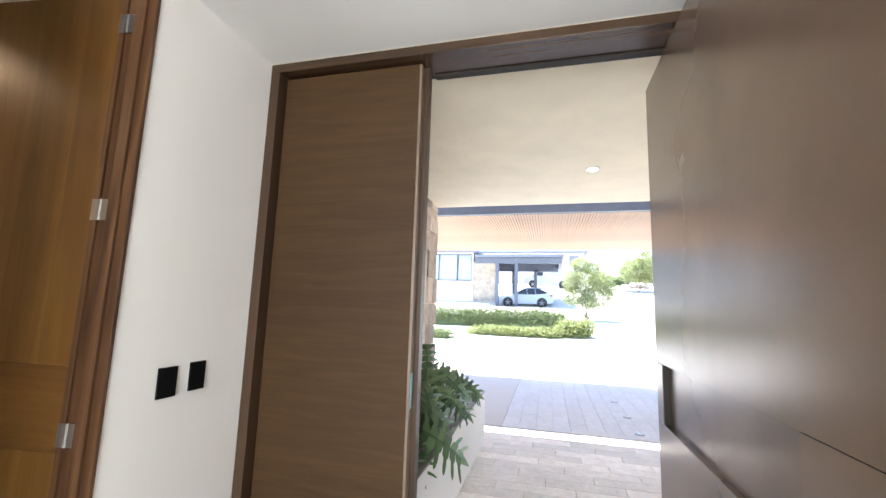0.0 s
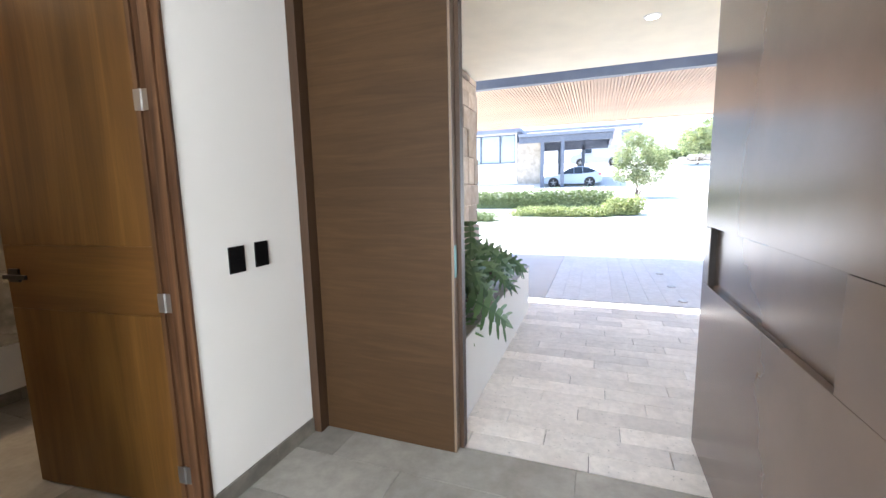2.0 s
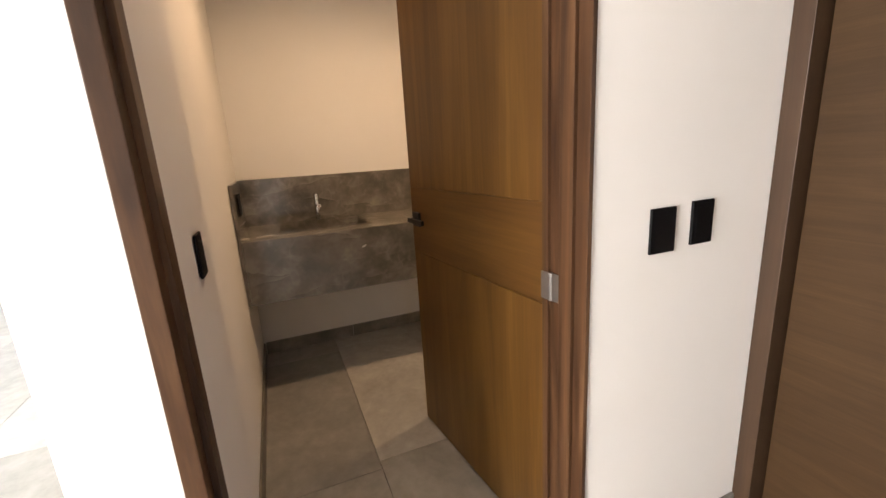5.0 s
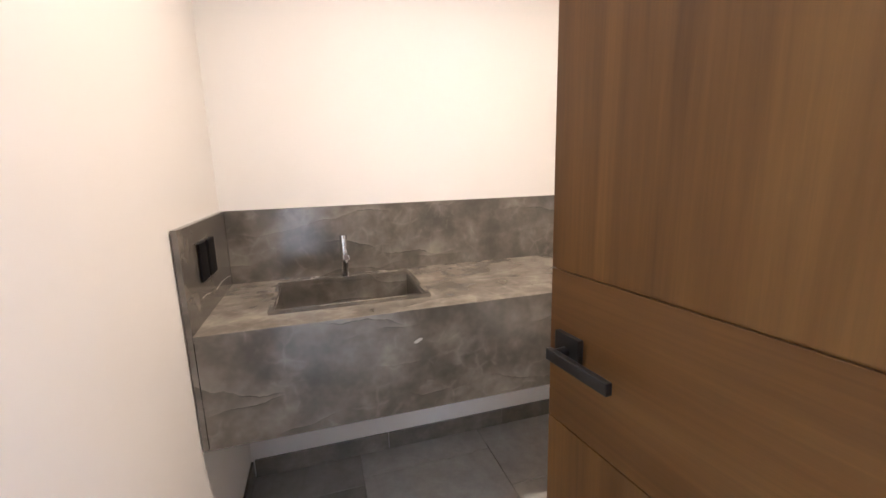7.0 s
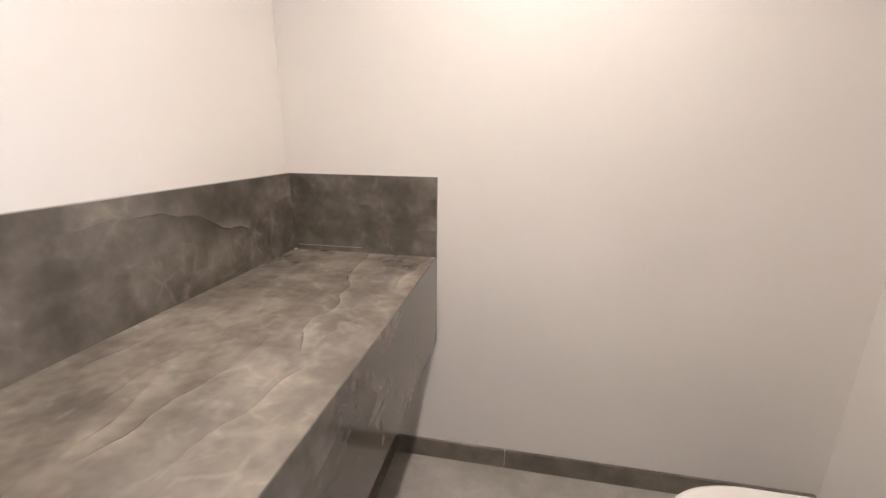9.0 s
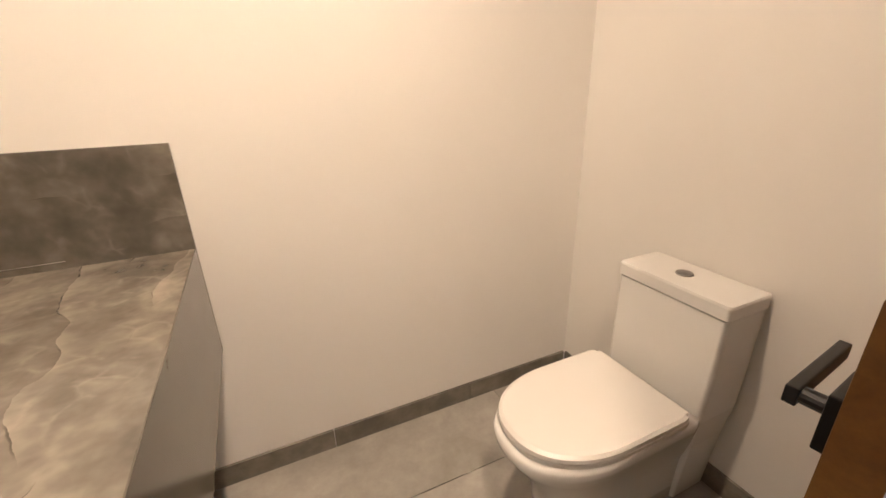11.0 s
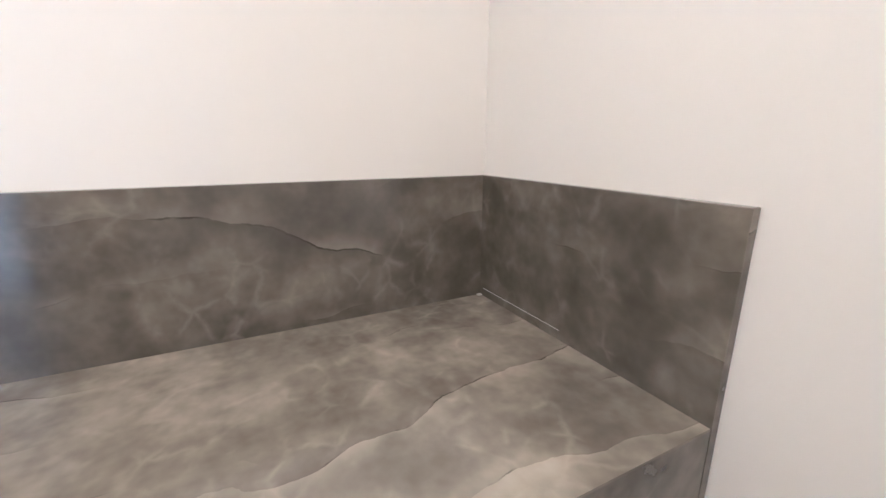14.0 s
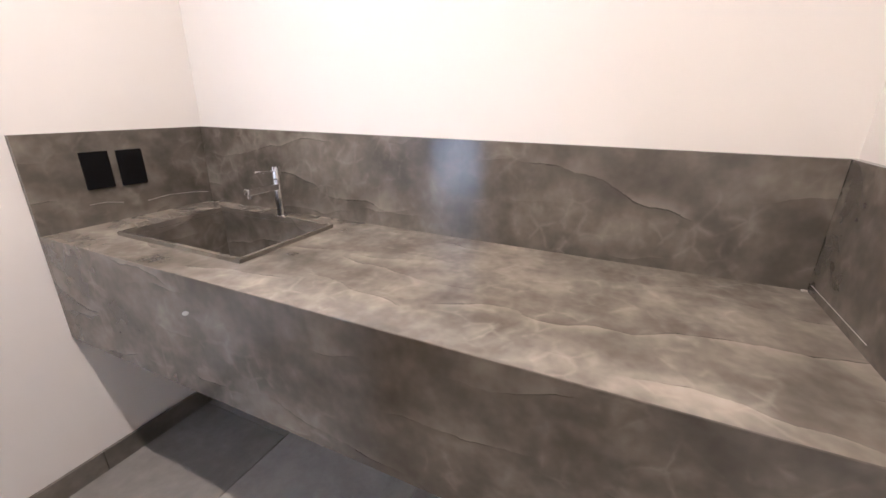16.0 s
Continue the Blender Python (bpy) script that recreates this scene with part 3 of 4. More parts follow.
# ---- powder room things ----
def ring(bm, outer, inner, z0, z1):
    """A rectangular slab with a rectangular hole."""
    (a, b, c, d), (e, f, g, h) = outer, inner
    rows = []
    for z in (z0, z1):
        o = [bm.verts.new(p) for p in ((a, c, z), (b, c, z), (b, d, z), (a, d, z))]
        i = [bm.verts.new(p) for p in ((e, g, z), (f, g, z), (f, h, z), (e, h, z))]
        rows.append((o, i))
    for k in range(4):
        j = (k + 1) % 4
        for o, i in rows:
            bm.faces.new((o[k], o[j], i[j], i[k]))
        bm.faces.new((rows[0][0][k], rows[0][0][j], rows[1][0][j], rows[1][0][k]))
        bm.faces.new((rows[0][1][k], rows[0][1][j], rows[1][1][j], rows[1][1][k]))
    return bm


def loft(bm, rings, cap=True):
    loops = [[bm.verts.new(p) for p in r] for r in rings]
    for a, b in zip(loops, loops[1:]):
        for k in range(len(a)):
            j = (k + 1) % len(a)
            bm.faces.new((a[k], a[j], b[j], b[k]))
    if cap:
        bm.faces.new(loops[0])
        bm.faces.new(loops[-1])
    return bm


XF, XB, YS, YN, VT = -1.570, -2.140, -1.587, 0.394, 0.90
SX0, SX1, SY0, SY1 = -2.048, -1.684, -1.408, -0.880


def vanity():
    root = thing("vanity_counter", (-1.85, -0.6, 0.55), "long wall-hung vanity of veined grey-brown stone", "vanity")
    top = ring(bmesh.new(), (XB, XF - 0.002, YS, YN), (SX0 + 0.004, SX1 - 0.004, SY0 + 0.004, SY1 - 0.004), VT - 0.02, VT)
    part("worktop", top, M_TOPSLAB_LIT, root, "stone slab with long seams, brightened as if lamplit")
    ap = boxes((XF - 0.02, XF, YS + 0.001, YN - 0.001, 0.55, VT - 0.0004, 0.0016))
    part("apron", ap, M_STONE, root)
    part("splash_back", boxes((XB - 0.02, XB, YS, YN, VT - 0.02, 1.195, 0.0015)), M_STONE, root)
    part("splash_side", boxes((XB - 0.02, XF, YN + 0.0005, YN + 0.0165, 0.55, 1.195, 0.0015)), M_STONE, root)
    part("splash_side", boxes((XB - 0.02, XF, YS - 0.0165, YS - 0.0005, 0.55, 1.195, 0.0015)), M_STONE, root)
    part("underside", boxes((XB, XF - 0.021, YS + 0.002, YN - 0.002, 0.62, 0.632)), M_PAINT, root)
    part("joint_filler", boxes((XB + 0.015, XB + 0.28, YN - 0.0012, YN - 0.0002, VT + 0.019, VT + 0.0203)), M_FILLER, root, "pale smear of joint filler")
    part("joint_filler", boxes((XB + 0.001, XB + 0.009, YN - 0.012, YN - 0.001, VT, VT + 0.003)), M_FILLER, root, "pale smear of joint filler")
    chip = bmesh.new()
    bmesh.ops.create_icosphere(chip, subdivisions=2, radius=1.0, matrix=Matrix.Translation((XF, -0.957, 0.795)) @ Euler((radians(24), 0, 0)).to_matrix().to_4x4() @ Matrix.Diagonal((0.0012, 0.016, 0.006, 1)))
    part("chip", chip, M_CHIP, root, "small pale chip in the stone")
    for run in (((-1.715, 0.968), (-1.764, 0.968), (-1.813, 0.957)), ((-1.891, 0.948), (-1.97, 0.955), (-2.071, 0.947), (-2.125, 0.938))):
        cut = bmesh.new()
        for (xa, za), (xb, zb) in zip(run, run[1:]):
            tube(cut, (xa, YS - 0.0002, za), (xb, YS - 0.0002, zb), 0.0007, n=6)
        part("scratch", cut, M_CHIP, root, "thin pale scratch in the stone")
    basin = bmesh.new()
    ring(basin, (SX0, SX1, SY0, SY1), (SX0 + 0.0125, SX1 - 0.0125, SY0 + 0.0125, SY1 - 0.0125), VT - 0.005, VT + 0.012)
    sink = part("sink", basin, M_STONE, root, "square stone sink with a low raised rim")
    e = 0.0135
    depth = VT - 0.23
    b2 = bmesh.new()
    corner = [(SX0, SY0, 1, 1), (SX1, SY0, -1, 1), (SX1, SY1, -1, -1), (SX0, SY1, 1, -1)]
    loft(b2, [[(x + sx * k, y + sy * k, z) for x, y, sx, sy in corner] for k, z in ((e + 0.004, depth), (e, depth + 0.006), (e, VT - 0.0055), (0.002, VT - 0.0055), (0.002, depth - 0.012))])
    part("basin", b2, M_STONE, sink)
    cx, cy = (SX0 + SX1) / 2, (SY0 + SY1) / 2
    part("drain", tube(tube(bmesh.new(), (cx, cy, depth), (cx, cy, depth + 0.004), 0.03, 0.027, 24), (cx, cy, depth + 0.004), (cx, cy, depth + 0.009), 0.018, 0.016, 20), M_CHROME, sink, "chrome drain")


def faucet():
    x, y, z = -2.083, -1.143, VT
    root = thing("faucet", (x, y, z), "slim chrome single-lever faucet behind the sink", "faucet")
    bm = tube(bmesh.new(), (x, y, z), (x, y, z + 0.005), 0.021, 0.019, 24)
    tube(bm, (x, y, z + 0.005), (x, y, z + 0.135), 0.0150, n=28)
    part("body", bm, M_CHROME, root, smooth=False)
    sp = boxes((x, x + 0.135, y - 0.0125, y + 0.0125, z + 0.098, z + 0.119, 0.003))
    tube(sp, (x + 0.122, y, z + 0.098), (x + 0.122, y, z + 0.088), 0.010, n=16)
    part("spout", sp, M_CHROME, root)
    cap = tube(bmesh.new(), (x, y, z + 0.137), (x, y, z + 0.178), 0.0155, n=28)
    k = part("handle_cap", cap, M_CHROME, root)
    part("lever", tube(bmesh.new(), (x + 0.015, y, z + 0.162), (x + 0.085, y - 0.004, z + 0.168), 0.0035, n=10), M_CHROME, k)


def plate(name, label, base, axis, w=0.076, h=0.118):
    """A flat black wall plate with two modules. axis: the way it faces."""
    root = thing(name, base, label, "wall plate")
    rz = {"x": 0, "y": 90}[axis]
    root.rotation_euler = (0, 0, radians(rz))
    part("cover", boxes((0, 0.008, -w / 2, w / 2, -h / 2, h / 2, 0.0025)), M_BLACK, root, local=True)
    for k in (-1, 1):
        part("module", boxes((0.0081, 0.0087, -w / 2 + 0.014, w / 2 - 0.014, k * 0.021 - 0.0195, k * 0.021 + 0.0195, 0.0002)), M_BLACK, root, local=True)


def outline_seat(x0, x1, half, n=28):
    """Outline of a toilet seat: square at the back, round at the front (towards -x)."""
    pts = [(x1, half * 0.97), (x1 - 0.02, half)]
    for k in range(n + 1):
        a = math.pi / 2 + math.pi * k / n
        ca, sa = math.cos(a), math.sin(a)
        r = x0 + half * 1.32
        pts.append((r + half * 1.32 * ca, half * math.copysign(abs(sa) ** 0.86, sa)))
    return pts + [(x1 - 0.02, -half), (x1, -half * 0.97)]


def toilet():
    cy, back = -0.188, -0.148
    root = thing("toilet", (-0.48, cy, 0), "white one-piece toilet with a closed lid", "toilet")

    def ringat(x0, x1, half, z):
        return [(px, cy + py, z) for px, py in outline_seat(x0, x1, half)]
    body = loft(bmesh.new(), [ringat(-0.74, back, 0.125, 0.0), ringat(-0.745, back, 0.128, 0.06), ringat(-0.77, back, 0.135, 0.18), ringat(-0.85, -0.30, 0.163, 0.30), ringat(-0.884, -0.33, 0.182, 0.35), ringat(-0.890, -0.335, 0.188, 0.378), ringat(-0.882, -0.335, 0.184, 0.392)])
    part("bowl", body, M_PORC, root, smooth=True)
    seat = loft(bmesh.new(), [ringat(-0.868, -0.385, 0.183, 0.394), ringat(-0.872, -0.385, 0.186, 0.397), ringat(-0.872, -0.385, 0.186, 0.408), ringat(-0.868, -0.385, 0.183, 0.411)])
    part("seat_ring", seat, M_SEAT, root)
    lid = loft(bmesh.new(), [ringat(-0.872, -0.395, 0.186, 0.413), ringat(-0.876, -0.393, 0.188, 0.417), ringat(-0.874, -0.394, 0.187, 0.428), ringat(-0.862, -0.40, 0.178, 0.434)])
    part("lid", lid, M_SEAT, root)
    part("hinge_cover", boxes((-0.40, -0.375, cy - 0.17, cy + 0.17, 0.394, 0.428, 0.006)), M_SEAT, root)
    tank = bmesh.new()

    def rect(x0, x1, h, z, r=0.014):
        pts = []
        for sx, sy in ((1, 1), (0, 1), (0, -1), (1, -1)):
            cx = x1 - 0.004 if sx else x0 + r
            rr = 0.004 if sx else r
            cyy = cy + sy * (h - rr)
            start = {(1, 1): 0, (0, 1): 90, (0, -1): 180, (1, -1): 270}[(sx, sy)]
            for k in range(5):
                a = radians(start + 90 * k / 4)
                pts.append((cx + rr * math.cos(a), cyy + rr * math.sin(a), z))
        return pts
    loft(tank, [rect(-0.30, back, 0.135, 0.0), rect(-0.31, back, 0.155, 0.24), rect(-0.328, back, 0.172, 0.36), rect(-0.323, back, 0.177, 0.50), rect(-0.320, back, 0.180, 0.7085)])
    part("tank", tank, M_PORC, root, smooth=False)
    lidm = loft(bmesh.new(), [rect(-0.312, back, 0.172, 0.7085), rect(-0.312, back, 0.172, 0.7145), rect(-0.325, back, 0.1845, 0.715), rect(-0.3255, back, 0.185, 0.75), rect(-0.322, back, 0.182, 0.757)])
    tl = part("tank_lid", lidm, M_PORC, root)
    part("flush_button", tube(bmesh.new(), (-0.235, cy + 0.015, 0.757), (-0.235, cy + 0.015, 0.7615), 0.026, 0.024, 24), M_STEEL, tl, "round metal flush button")


vanity()
faucet()
toilet()
plate("outlet_plate", "black outlet plate on the stone side splash", (-1.758, YS + 0.0005, 1.075), "y", 0.080)
plate("outlet_plate", "black outlet plate on the stone side splash", (-1.862, YS + 0.0005, 1.073), "y", 0.080)
plate("light_switch", "black light switch inside the powder room", (-0.505, -1.6045, 1.065), "y", 0.080)
plate("light_switch", "black light switch plate on the white wall", (0.0005, -0.490, 1.070), "x", 0.086)
plate("light_switch", "black light switch plate on the white wall", (0.0005, -0.346, 1.076), "x", 0.080)
for lx, ly in LAMPS:
    r = thing("ceiling_light", (lx, ly, BATH_CEIL), "small round recessed warm ceiling lamp", "ceiling light", "recessed lamps")
    part("trim", tube(bmesh.new(), (lx, ly, BATH_CEIL - 0.006), (lx, ly, BATH_CEIL - 0.0005), 0.055, 0.06, 28), M_CEIL, r)
    part("lens", tube(bmesh.new(), (lx, ly, BATH_CEIL - 0.009), (lx, ly, BATH_CEIL - 0.0065), 0.038, n=24), M_LAMPB, r)


# ---- porch ----
lone("wall_porch", boxes((0.001, 0.03, 0.172, 0.575, -0.05, 2.698), (-0.12, 0.03, 0.575, 3.30, -0.05, 2.698)), M_STUCCO, "porch wall clad in rough split stone", "wall", "structure")
CLAD_WALL = bpy.data.objects["wall_porch"]
lone("ceiling_porch", boxes((-0.3, 6.2, 0.172, 3.29, 2.70, 2.92)), M_STUCCO, "cream plastered porch ceiling", "ceiling", "structure")
lone("wall_above_entrance", boxes((0.0, 3.3, -0.062, 0.171, 2.689, 2.92)), M_STUCCO, "plastered strip above the entrance", "wall", "structure")
lone("wall_porch_east", boxes((5.9, 6.1, 0.3, 3.29, -0.05, 2.70)), M_STUCCO, "cream plastered porch wall", "wall", "structure")
lone("wall_front_outside", boxes((2.56, 5.9, 0.301, 0.45, -0.05, 2.70)), M_STUCCO, "cream plastered front wall", "wall", "structure")

dl = thing("porch_downlight", (1.866, 2.0, 2.70), "round white recessed porch downlight", "ceiling light")
part("trim", tube(bmesh.new(), (1.866, 2.0, 2.691), (1.866, 2.0, 2.6995), 0.06, 0.066, 28), M_CEIL, dl)
part("lens", tube(bmesh.new(), (1.866, 2.0, 2.688), (1.866, 2.0, 2.6905), 0.046, n=24), M_LAMP, dl)


def carport_roof():
    root = thing("slatted_roof", (2.0, 5.1, 2.6), "flat carport roof with a cedar slat soffit and steel edge beam", "pergola", "", "structure")
    part("edge_beam", boxes((-2.2, 6.2, 3.52, 3.62, 2.65, 2.92, 0.004)), M_STEELP, root, "dark grey steel beam")
    part("deck", boxes((-2.2, 6.2, 3.622, 7.10, 2.706, 2.92)), M_SLAT, root)
    part("fascia", boxes((-2.2, 6.2, 7.102, 7.14, 2.66, 2.92, 0.003)), M_SLAT, root)
    part("column", boxes((6.0, 6.15, 6.6, 6.75, -0.03, 2.70, 0.005)), M_STEELP, root)
    part("column", boxes((-2.15, -2.0, 6.6, 6.75, -0.03, 2.70, 0.005)), M_STEELP, root)
    me = bpy.data.meshes.new("slat")
    bm = boxes((-0.015, 0.015, -1.738, 1.738, 0.0, 0.032, 0.002))
    bm.to_mesh(me)
    bm.free()
    me.materials.append(M_SLAT)
    for k in range(208):
        s = new("slat", me)
        s.parent = root
        s.location = Vector((-2.16 + k * 0.04, 5.362, 2.672)) - root.location


carport_roof()


def planter():
    root = thing("planter", (0.42, 1.5, 0), "low white plastered planter box along the porch", "planter")
    x0, x1, y0, y1, h = 0.052, 0.80, 0.20, 2.72, 0.50
    bm = ring(bmesh.new(), (x0, x1, y0, y1), (x0 + 0.08, x1 - 0.17, y0 + 0.09, y1 - 0.13), -0.022, h)
    part("box", bm, M_HOUSE, root)
    cap = ring(bmesh.new(), (x0, x1 + 0.004, y0 - 0.004, y1 + 0.004), (x0 + 0.078, x1 - 0.172, y0 + 0.088, y1 - 0.132), h + 0.001, h + 0.012)
    part("coping", cap, M_SKIRT, root, "thin grey stone coping")
    part("soil", boxes((x0 + 0.078, x1 - 0.168, y0 + 0.088, y1 - 0.128, 0.3, h - 0.05)), M_SOIL, root)


planter()


def split_leaf(rng, length, lobes=8):
    """A deeply split leaf in its own frame: stalk end at the origin, tip at +y, arched downwards."""
    vs, fs = [], []
    droop = rng.uniform(0.2, 0.42)

    def bend(x, y, z=0.0):
        k = y / length
        return (x, y, z - droop * length * k * abs(k) - 0.5 * x * x / length)
    width = length * rng.uniform(0.40, 0.48)
    for side in (-1, 1):
        for k in range(lobes):
            u = (k + 0.5) / lobes
            pitch = 0.86 / lobes
            t0 = -0.02 + 0.86 * k / lobes
            reach = width * (0.62 + 1.25 * u - 1.45 * u * u) * rng.uniform(0.88, 1.12) * 1.15
            sweep = length * (-0.10 + 0.36 * u)
            curl = rng.uniform(-0.03, 0.03) * length
            inner = rng.uniform(0.28, 0.42)
            n = len(vs)
            for s, w in ((0.0, 1.0), (inner, 0.9), (inner + 0.08, 0.46), (0.72, 0.52), (0.90, 0.38), (1.0, 0.06)):
                mid = (t0 + pitch / 2) * length + sweep * s ** 1.4
                half = pitch / 2 * length * w
                x = side * (0.006 * length + reach * s)
                vs.append(bend(x, mid - half, curl * s))
                vs.append(bend(x, mid + half, curl * s))
            fs += [(n + 2 * i, n + 2 * i + 1, n + 2 * i + 3, n + 2 * i + 2) for i in range(5)]
    n = len(vs)
    for k in range(7):
        y = length * k / 6.5
        w = 0.02 * length * (1 - 0.7 * k / 6)
        vs += [bend(-w, y, 0.002), bend(w, y, 0.002)]
    fs += [(n + 2 * i, n + 2 * i + 1, n + 2 * i + 3, n + 2 * i + 2) for i in range(6)]
    n = len(vs)
    for w, y in ((0.07, 0.80), (0.075, 0.88), (0.045, 0.98), (0.004, 1.08)):
        vs += [bend(-w * length, y * length), bend(w * length, y * length)]
    fs += [(n + 2 * i, n + 2 * i + 1, n + 2 * i + 3, n + 2 * i + 2) for i in range(3)]
    return vs, fs


def split_leaf_plant(base, leaves, seed, label):
    """A clump of long-stalked split leaves. A leaf: where its stalk ends, the way its tip points, its length."""
    rng = random.Random(seed)
    root = thing("split_leaf_plant", base, label, "plant", "porch plants")
    for end, way, size in leaves:
        tip = Vector(end) - Vector(base)
        st, pts = bmesh.new(), []
        foot = Vector((rng.uniform(-0.06, 0.06), rng.uniform(-0.08, 0.08), -0.02))
        for i in range(7):
            s = i / 6
            pts.append(Vector((foot.x + (tip.x - foot.x) * s ** 1.5, foot.y + (tip.y - foot.y) * s ** 1.5, foot.z + (tip.z - foot.z) * (1 - (1 - s) ** 1.6))))
        for p, q in zip(pts, pts[1:]):
            tube(st, p, q, 0.006, 0.005, 6, False)
        stalk = part("stalk", st, M_STEM, root, local=True)
        vs, fs = split_leaf(rng, size, rng.choice((6, 6, 7)))
        me = bpy.data.meshes.new("leaf")
        me.from_pydata(vs, [], fs)
        me.materials.append(M_LEAF)
        leaf = new("leaf", me)
        leaf.parent = stalk
        d = Vector(way).normalized()
        face = Vector((0.45 + rng.uniform(-0.3, 0.3), -0.55 + rng.uniform(-0.3, 0.3), 0.8))
        side = d.cross(face).normalized()
        up = side.cross(d)
        leaf.matrix_basis = Matrix.Translation(tip) @ Matrix((side, d, up)).transposed().to_4x4()
        so = leaf.modifiers.new("thick", "SOLIDIFY")
        so.thickness = 0.0015
    return root


split_leaf_plant((0.42, 0.75, 0.45), [
    ((0.67, 0.85, 1.14), (0.30, -0.25, -0.9), 0.25), ((0.74, 0.62, 0.66), (0.27, 0.13, -0.15), 0.37), ((0.55, 0.62, 0.82), (0.7, -0.3, -0.6), 0.30),
    ((0.48, 0.55, 0.70), (0.5, -0.6, -0.5), 0.28), ((0.60, 0.95, 0.78), (0.75, 0.2, -0.6), 0.32), ((0.56, 0.80, 1.00), (0.4, -0.4, -0.7), 0.27), ((0.62, 0.60, 0.62), (0.6, -0.5, -0.45), 0.27),
    ((0.62, 0.88, 0.92), (0.6, -0.1, -0.8), 0.28)],
    3, "large glossy split-leaf plant arching over the planter edge")
split_leaf_plant((0.44, 1.25, 0.45), [
    ((0.60, 1.15, 0.95), (0.6, -0.2, -0.8), 0.32), ((0.64, 1.35, 0.90), (0.8, 0.25, -0.55), 0.34), ((0.50, 1.20, 0.80), (0.5, -0.6, -0.6), 0.30),
    ((0.62, 1.55, 0.82), (0.75, 0.4, -0.5), 0.32), ((0.64, 1.10, 0.72), (0.7, -0.1, -0.7), 0.30), ((0.55, 1.45, 0.72), (0.6, 0.1, -0.6), 0.28), ((0.40, 1.30, 0.98), (0.3, 0.2, -0.6), 0.28),
    ((0.66, 1.28, 0.80), (0.85, -0.1, -0.5), 0.30)],
    5, "large glossy split-leaf plant in the white planter")
split_leaf_plant((0.42, 1.80, 0.45), [
    ((0.58, 1.75, 0.84), (0.7, 0.1, -0.6), 0.32), ((0.64, 1.95, 0.76), (0.8, 0.3, -0.4), 0.32), ((0.48, 1.70, 0.88), (0.4, -0.3, -0.6), 0.28),
    ((0.62, 2.10, 0.68), (0.8, 0.35, -0.35), 0.28), ((0.52, 2.05, 0.80), (0.5, 0.5, -0.5), 0.27), ((0.64, 1.70, 0.66), (0.8, -0.2, -0.5), 0.28), ((0.66, 1.85, 0.78), (0.9, 0.1, -0.4), 0.28)],
    9, "dark green split-leaf plant in the white planter")

for k, (x, y) in enumerate(((2.461, 5.28), (2.487, 4.363), (2.492, 3.577))):
    r = thing("floor_spotlight", (x, y, -0.005), "small round steel spotlight set in the paving", "floor light", "drive spotlights")
    part("bezel", tube(bmesh.new(), (x, y, -0.004), (x, y, 0.004), 0.055, 0.05, 24), M_STEEL, r)
    part("lens", tube(bmesh.new(), (x, y, 0.0042), (x, y, 0.0055), 0.035, n=20), M_PORC, r)


# ---- far side of the drive ----
def foliage(name, blobs, count, size, material, seed, thin=1.0):
    """Small bent leaves scattered through the outer part of several ellipsoids (x, y, z, rx, ry, rz)."""
    rng = random.Random(seed)
    vs, fs = [], []
    vol = [b[3] * b[4] + b[4] * b[5] + b[3] * b[5] for b in blobs]
    for b, v in zip(blobs, vol):
        for _ in range(int(count * v / sum(vol))):
            d = Vector((rng.gauss(0, 1), rng.gauss(0, 1), rng.gauss(0, 1))).normalized()
            r = min(abs(rng.gauss(0.82, 0.2)), 1.3) ** thin
            c = Vector((b[0] + d.x * b[3] * r, b[1] + d.y * b[4] * r, b[2] + d.z * b[5] * r))
            if d.z < -0.2 and name == "foliage":
                c.z = max(c.z, b[2] - b[5] * 0.95)
            m = Euler((rng.uniform(-1, 1), rng.uniform(-1, 1), rng.uniform(0, 6.3))).to_matrix()
            s = size * rng.uniform(0.6, 1.3)
            n = len(vs)
            for p in ((0, -s, 0), (0.45 * s, 0, 0.12 * s), (0, s, 0), (-0.45 * s, 0, 0.12 * s)):
                vs.append(tuple(c + m @ Vector(p)))
            fs += [(n, n + 1, n + 2), (n, n + 2, n + 3)]
    me = bpy.data.meshes.new(name)
    me.from_pydata(vs, [], fs)
    me.materials.append(material)
    return me


def hedge(label, x0, x1, y, z0, z1, depth, material, count, size, seed):
    rng = random.Random(seed)
    root = thing("hedge", ((x0 + x1) / 2, y, z0), label, "hedge", "", "stuff")
    blobs, x = [], x0
    while x < x1:
        r = rng.uniform(0.42, 0.62)
        blobs.append((x, y + rng.uniform(-0.1, 0.1), (z0 + z1) / 2 + rng.uniform(-0.05, 0.05), r, depth / 2, (z1 - z0) / 2 * rng.uniform(0.92, 1.08)))
        x += r * 0.9
    me = foliage("foliage", blobs, count, size, material, seed)
    for v in me.vertices:
        v.co -= root.location
    ob = new("foliage", me)
    ob.parent = root
    inner = boxes((x0, x1, y - depth * 0.2, y + depth * 0.2, z0 - 0.1, z1 - 0.4 * (z1 - z0), 0.08))
    part("inner_growth", inner, M_HEDGE, root)


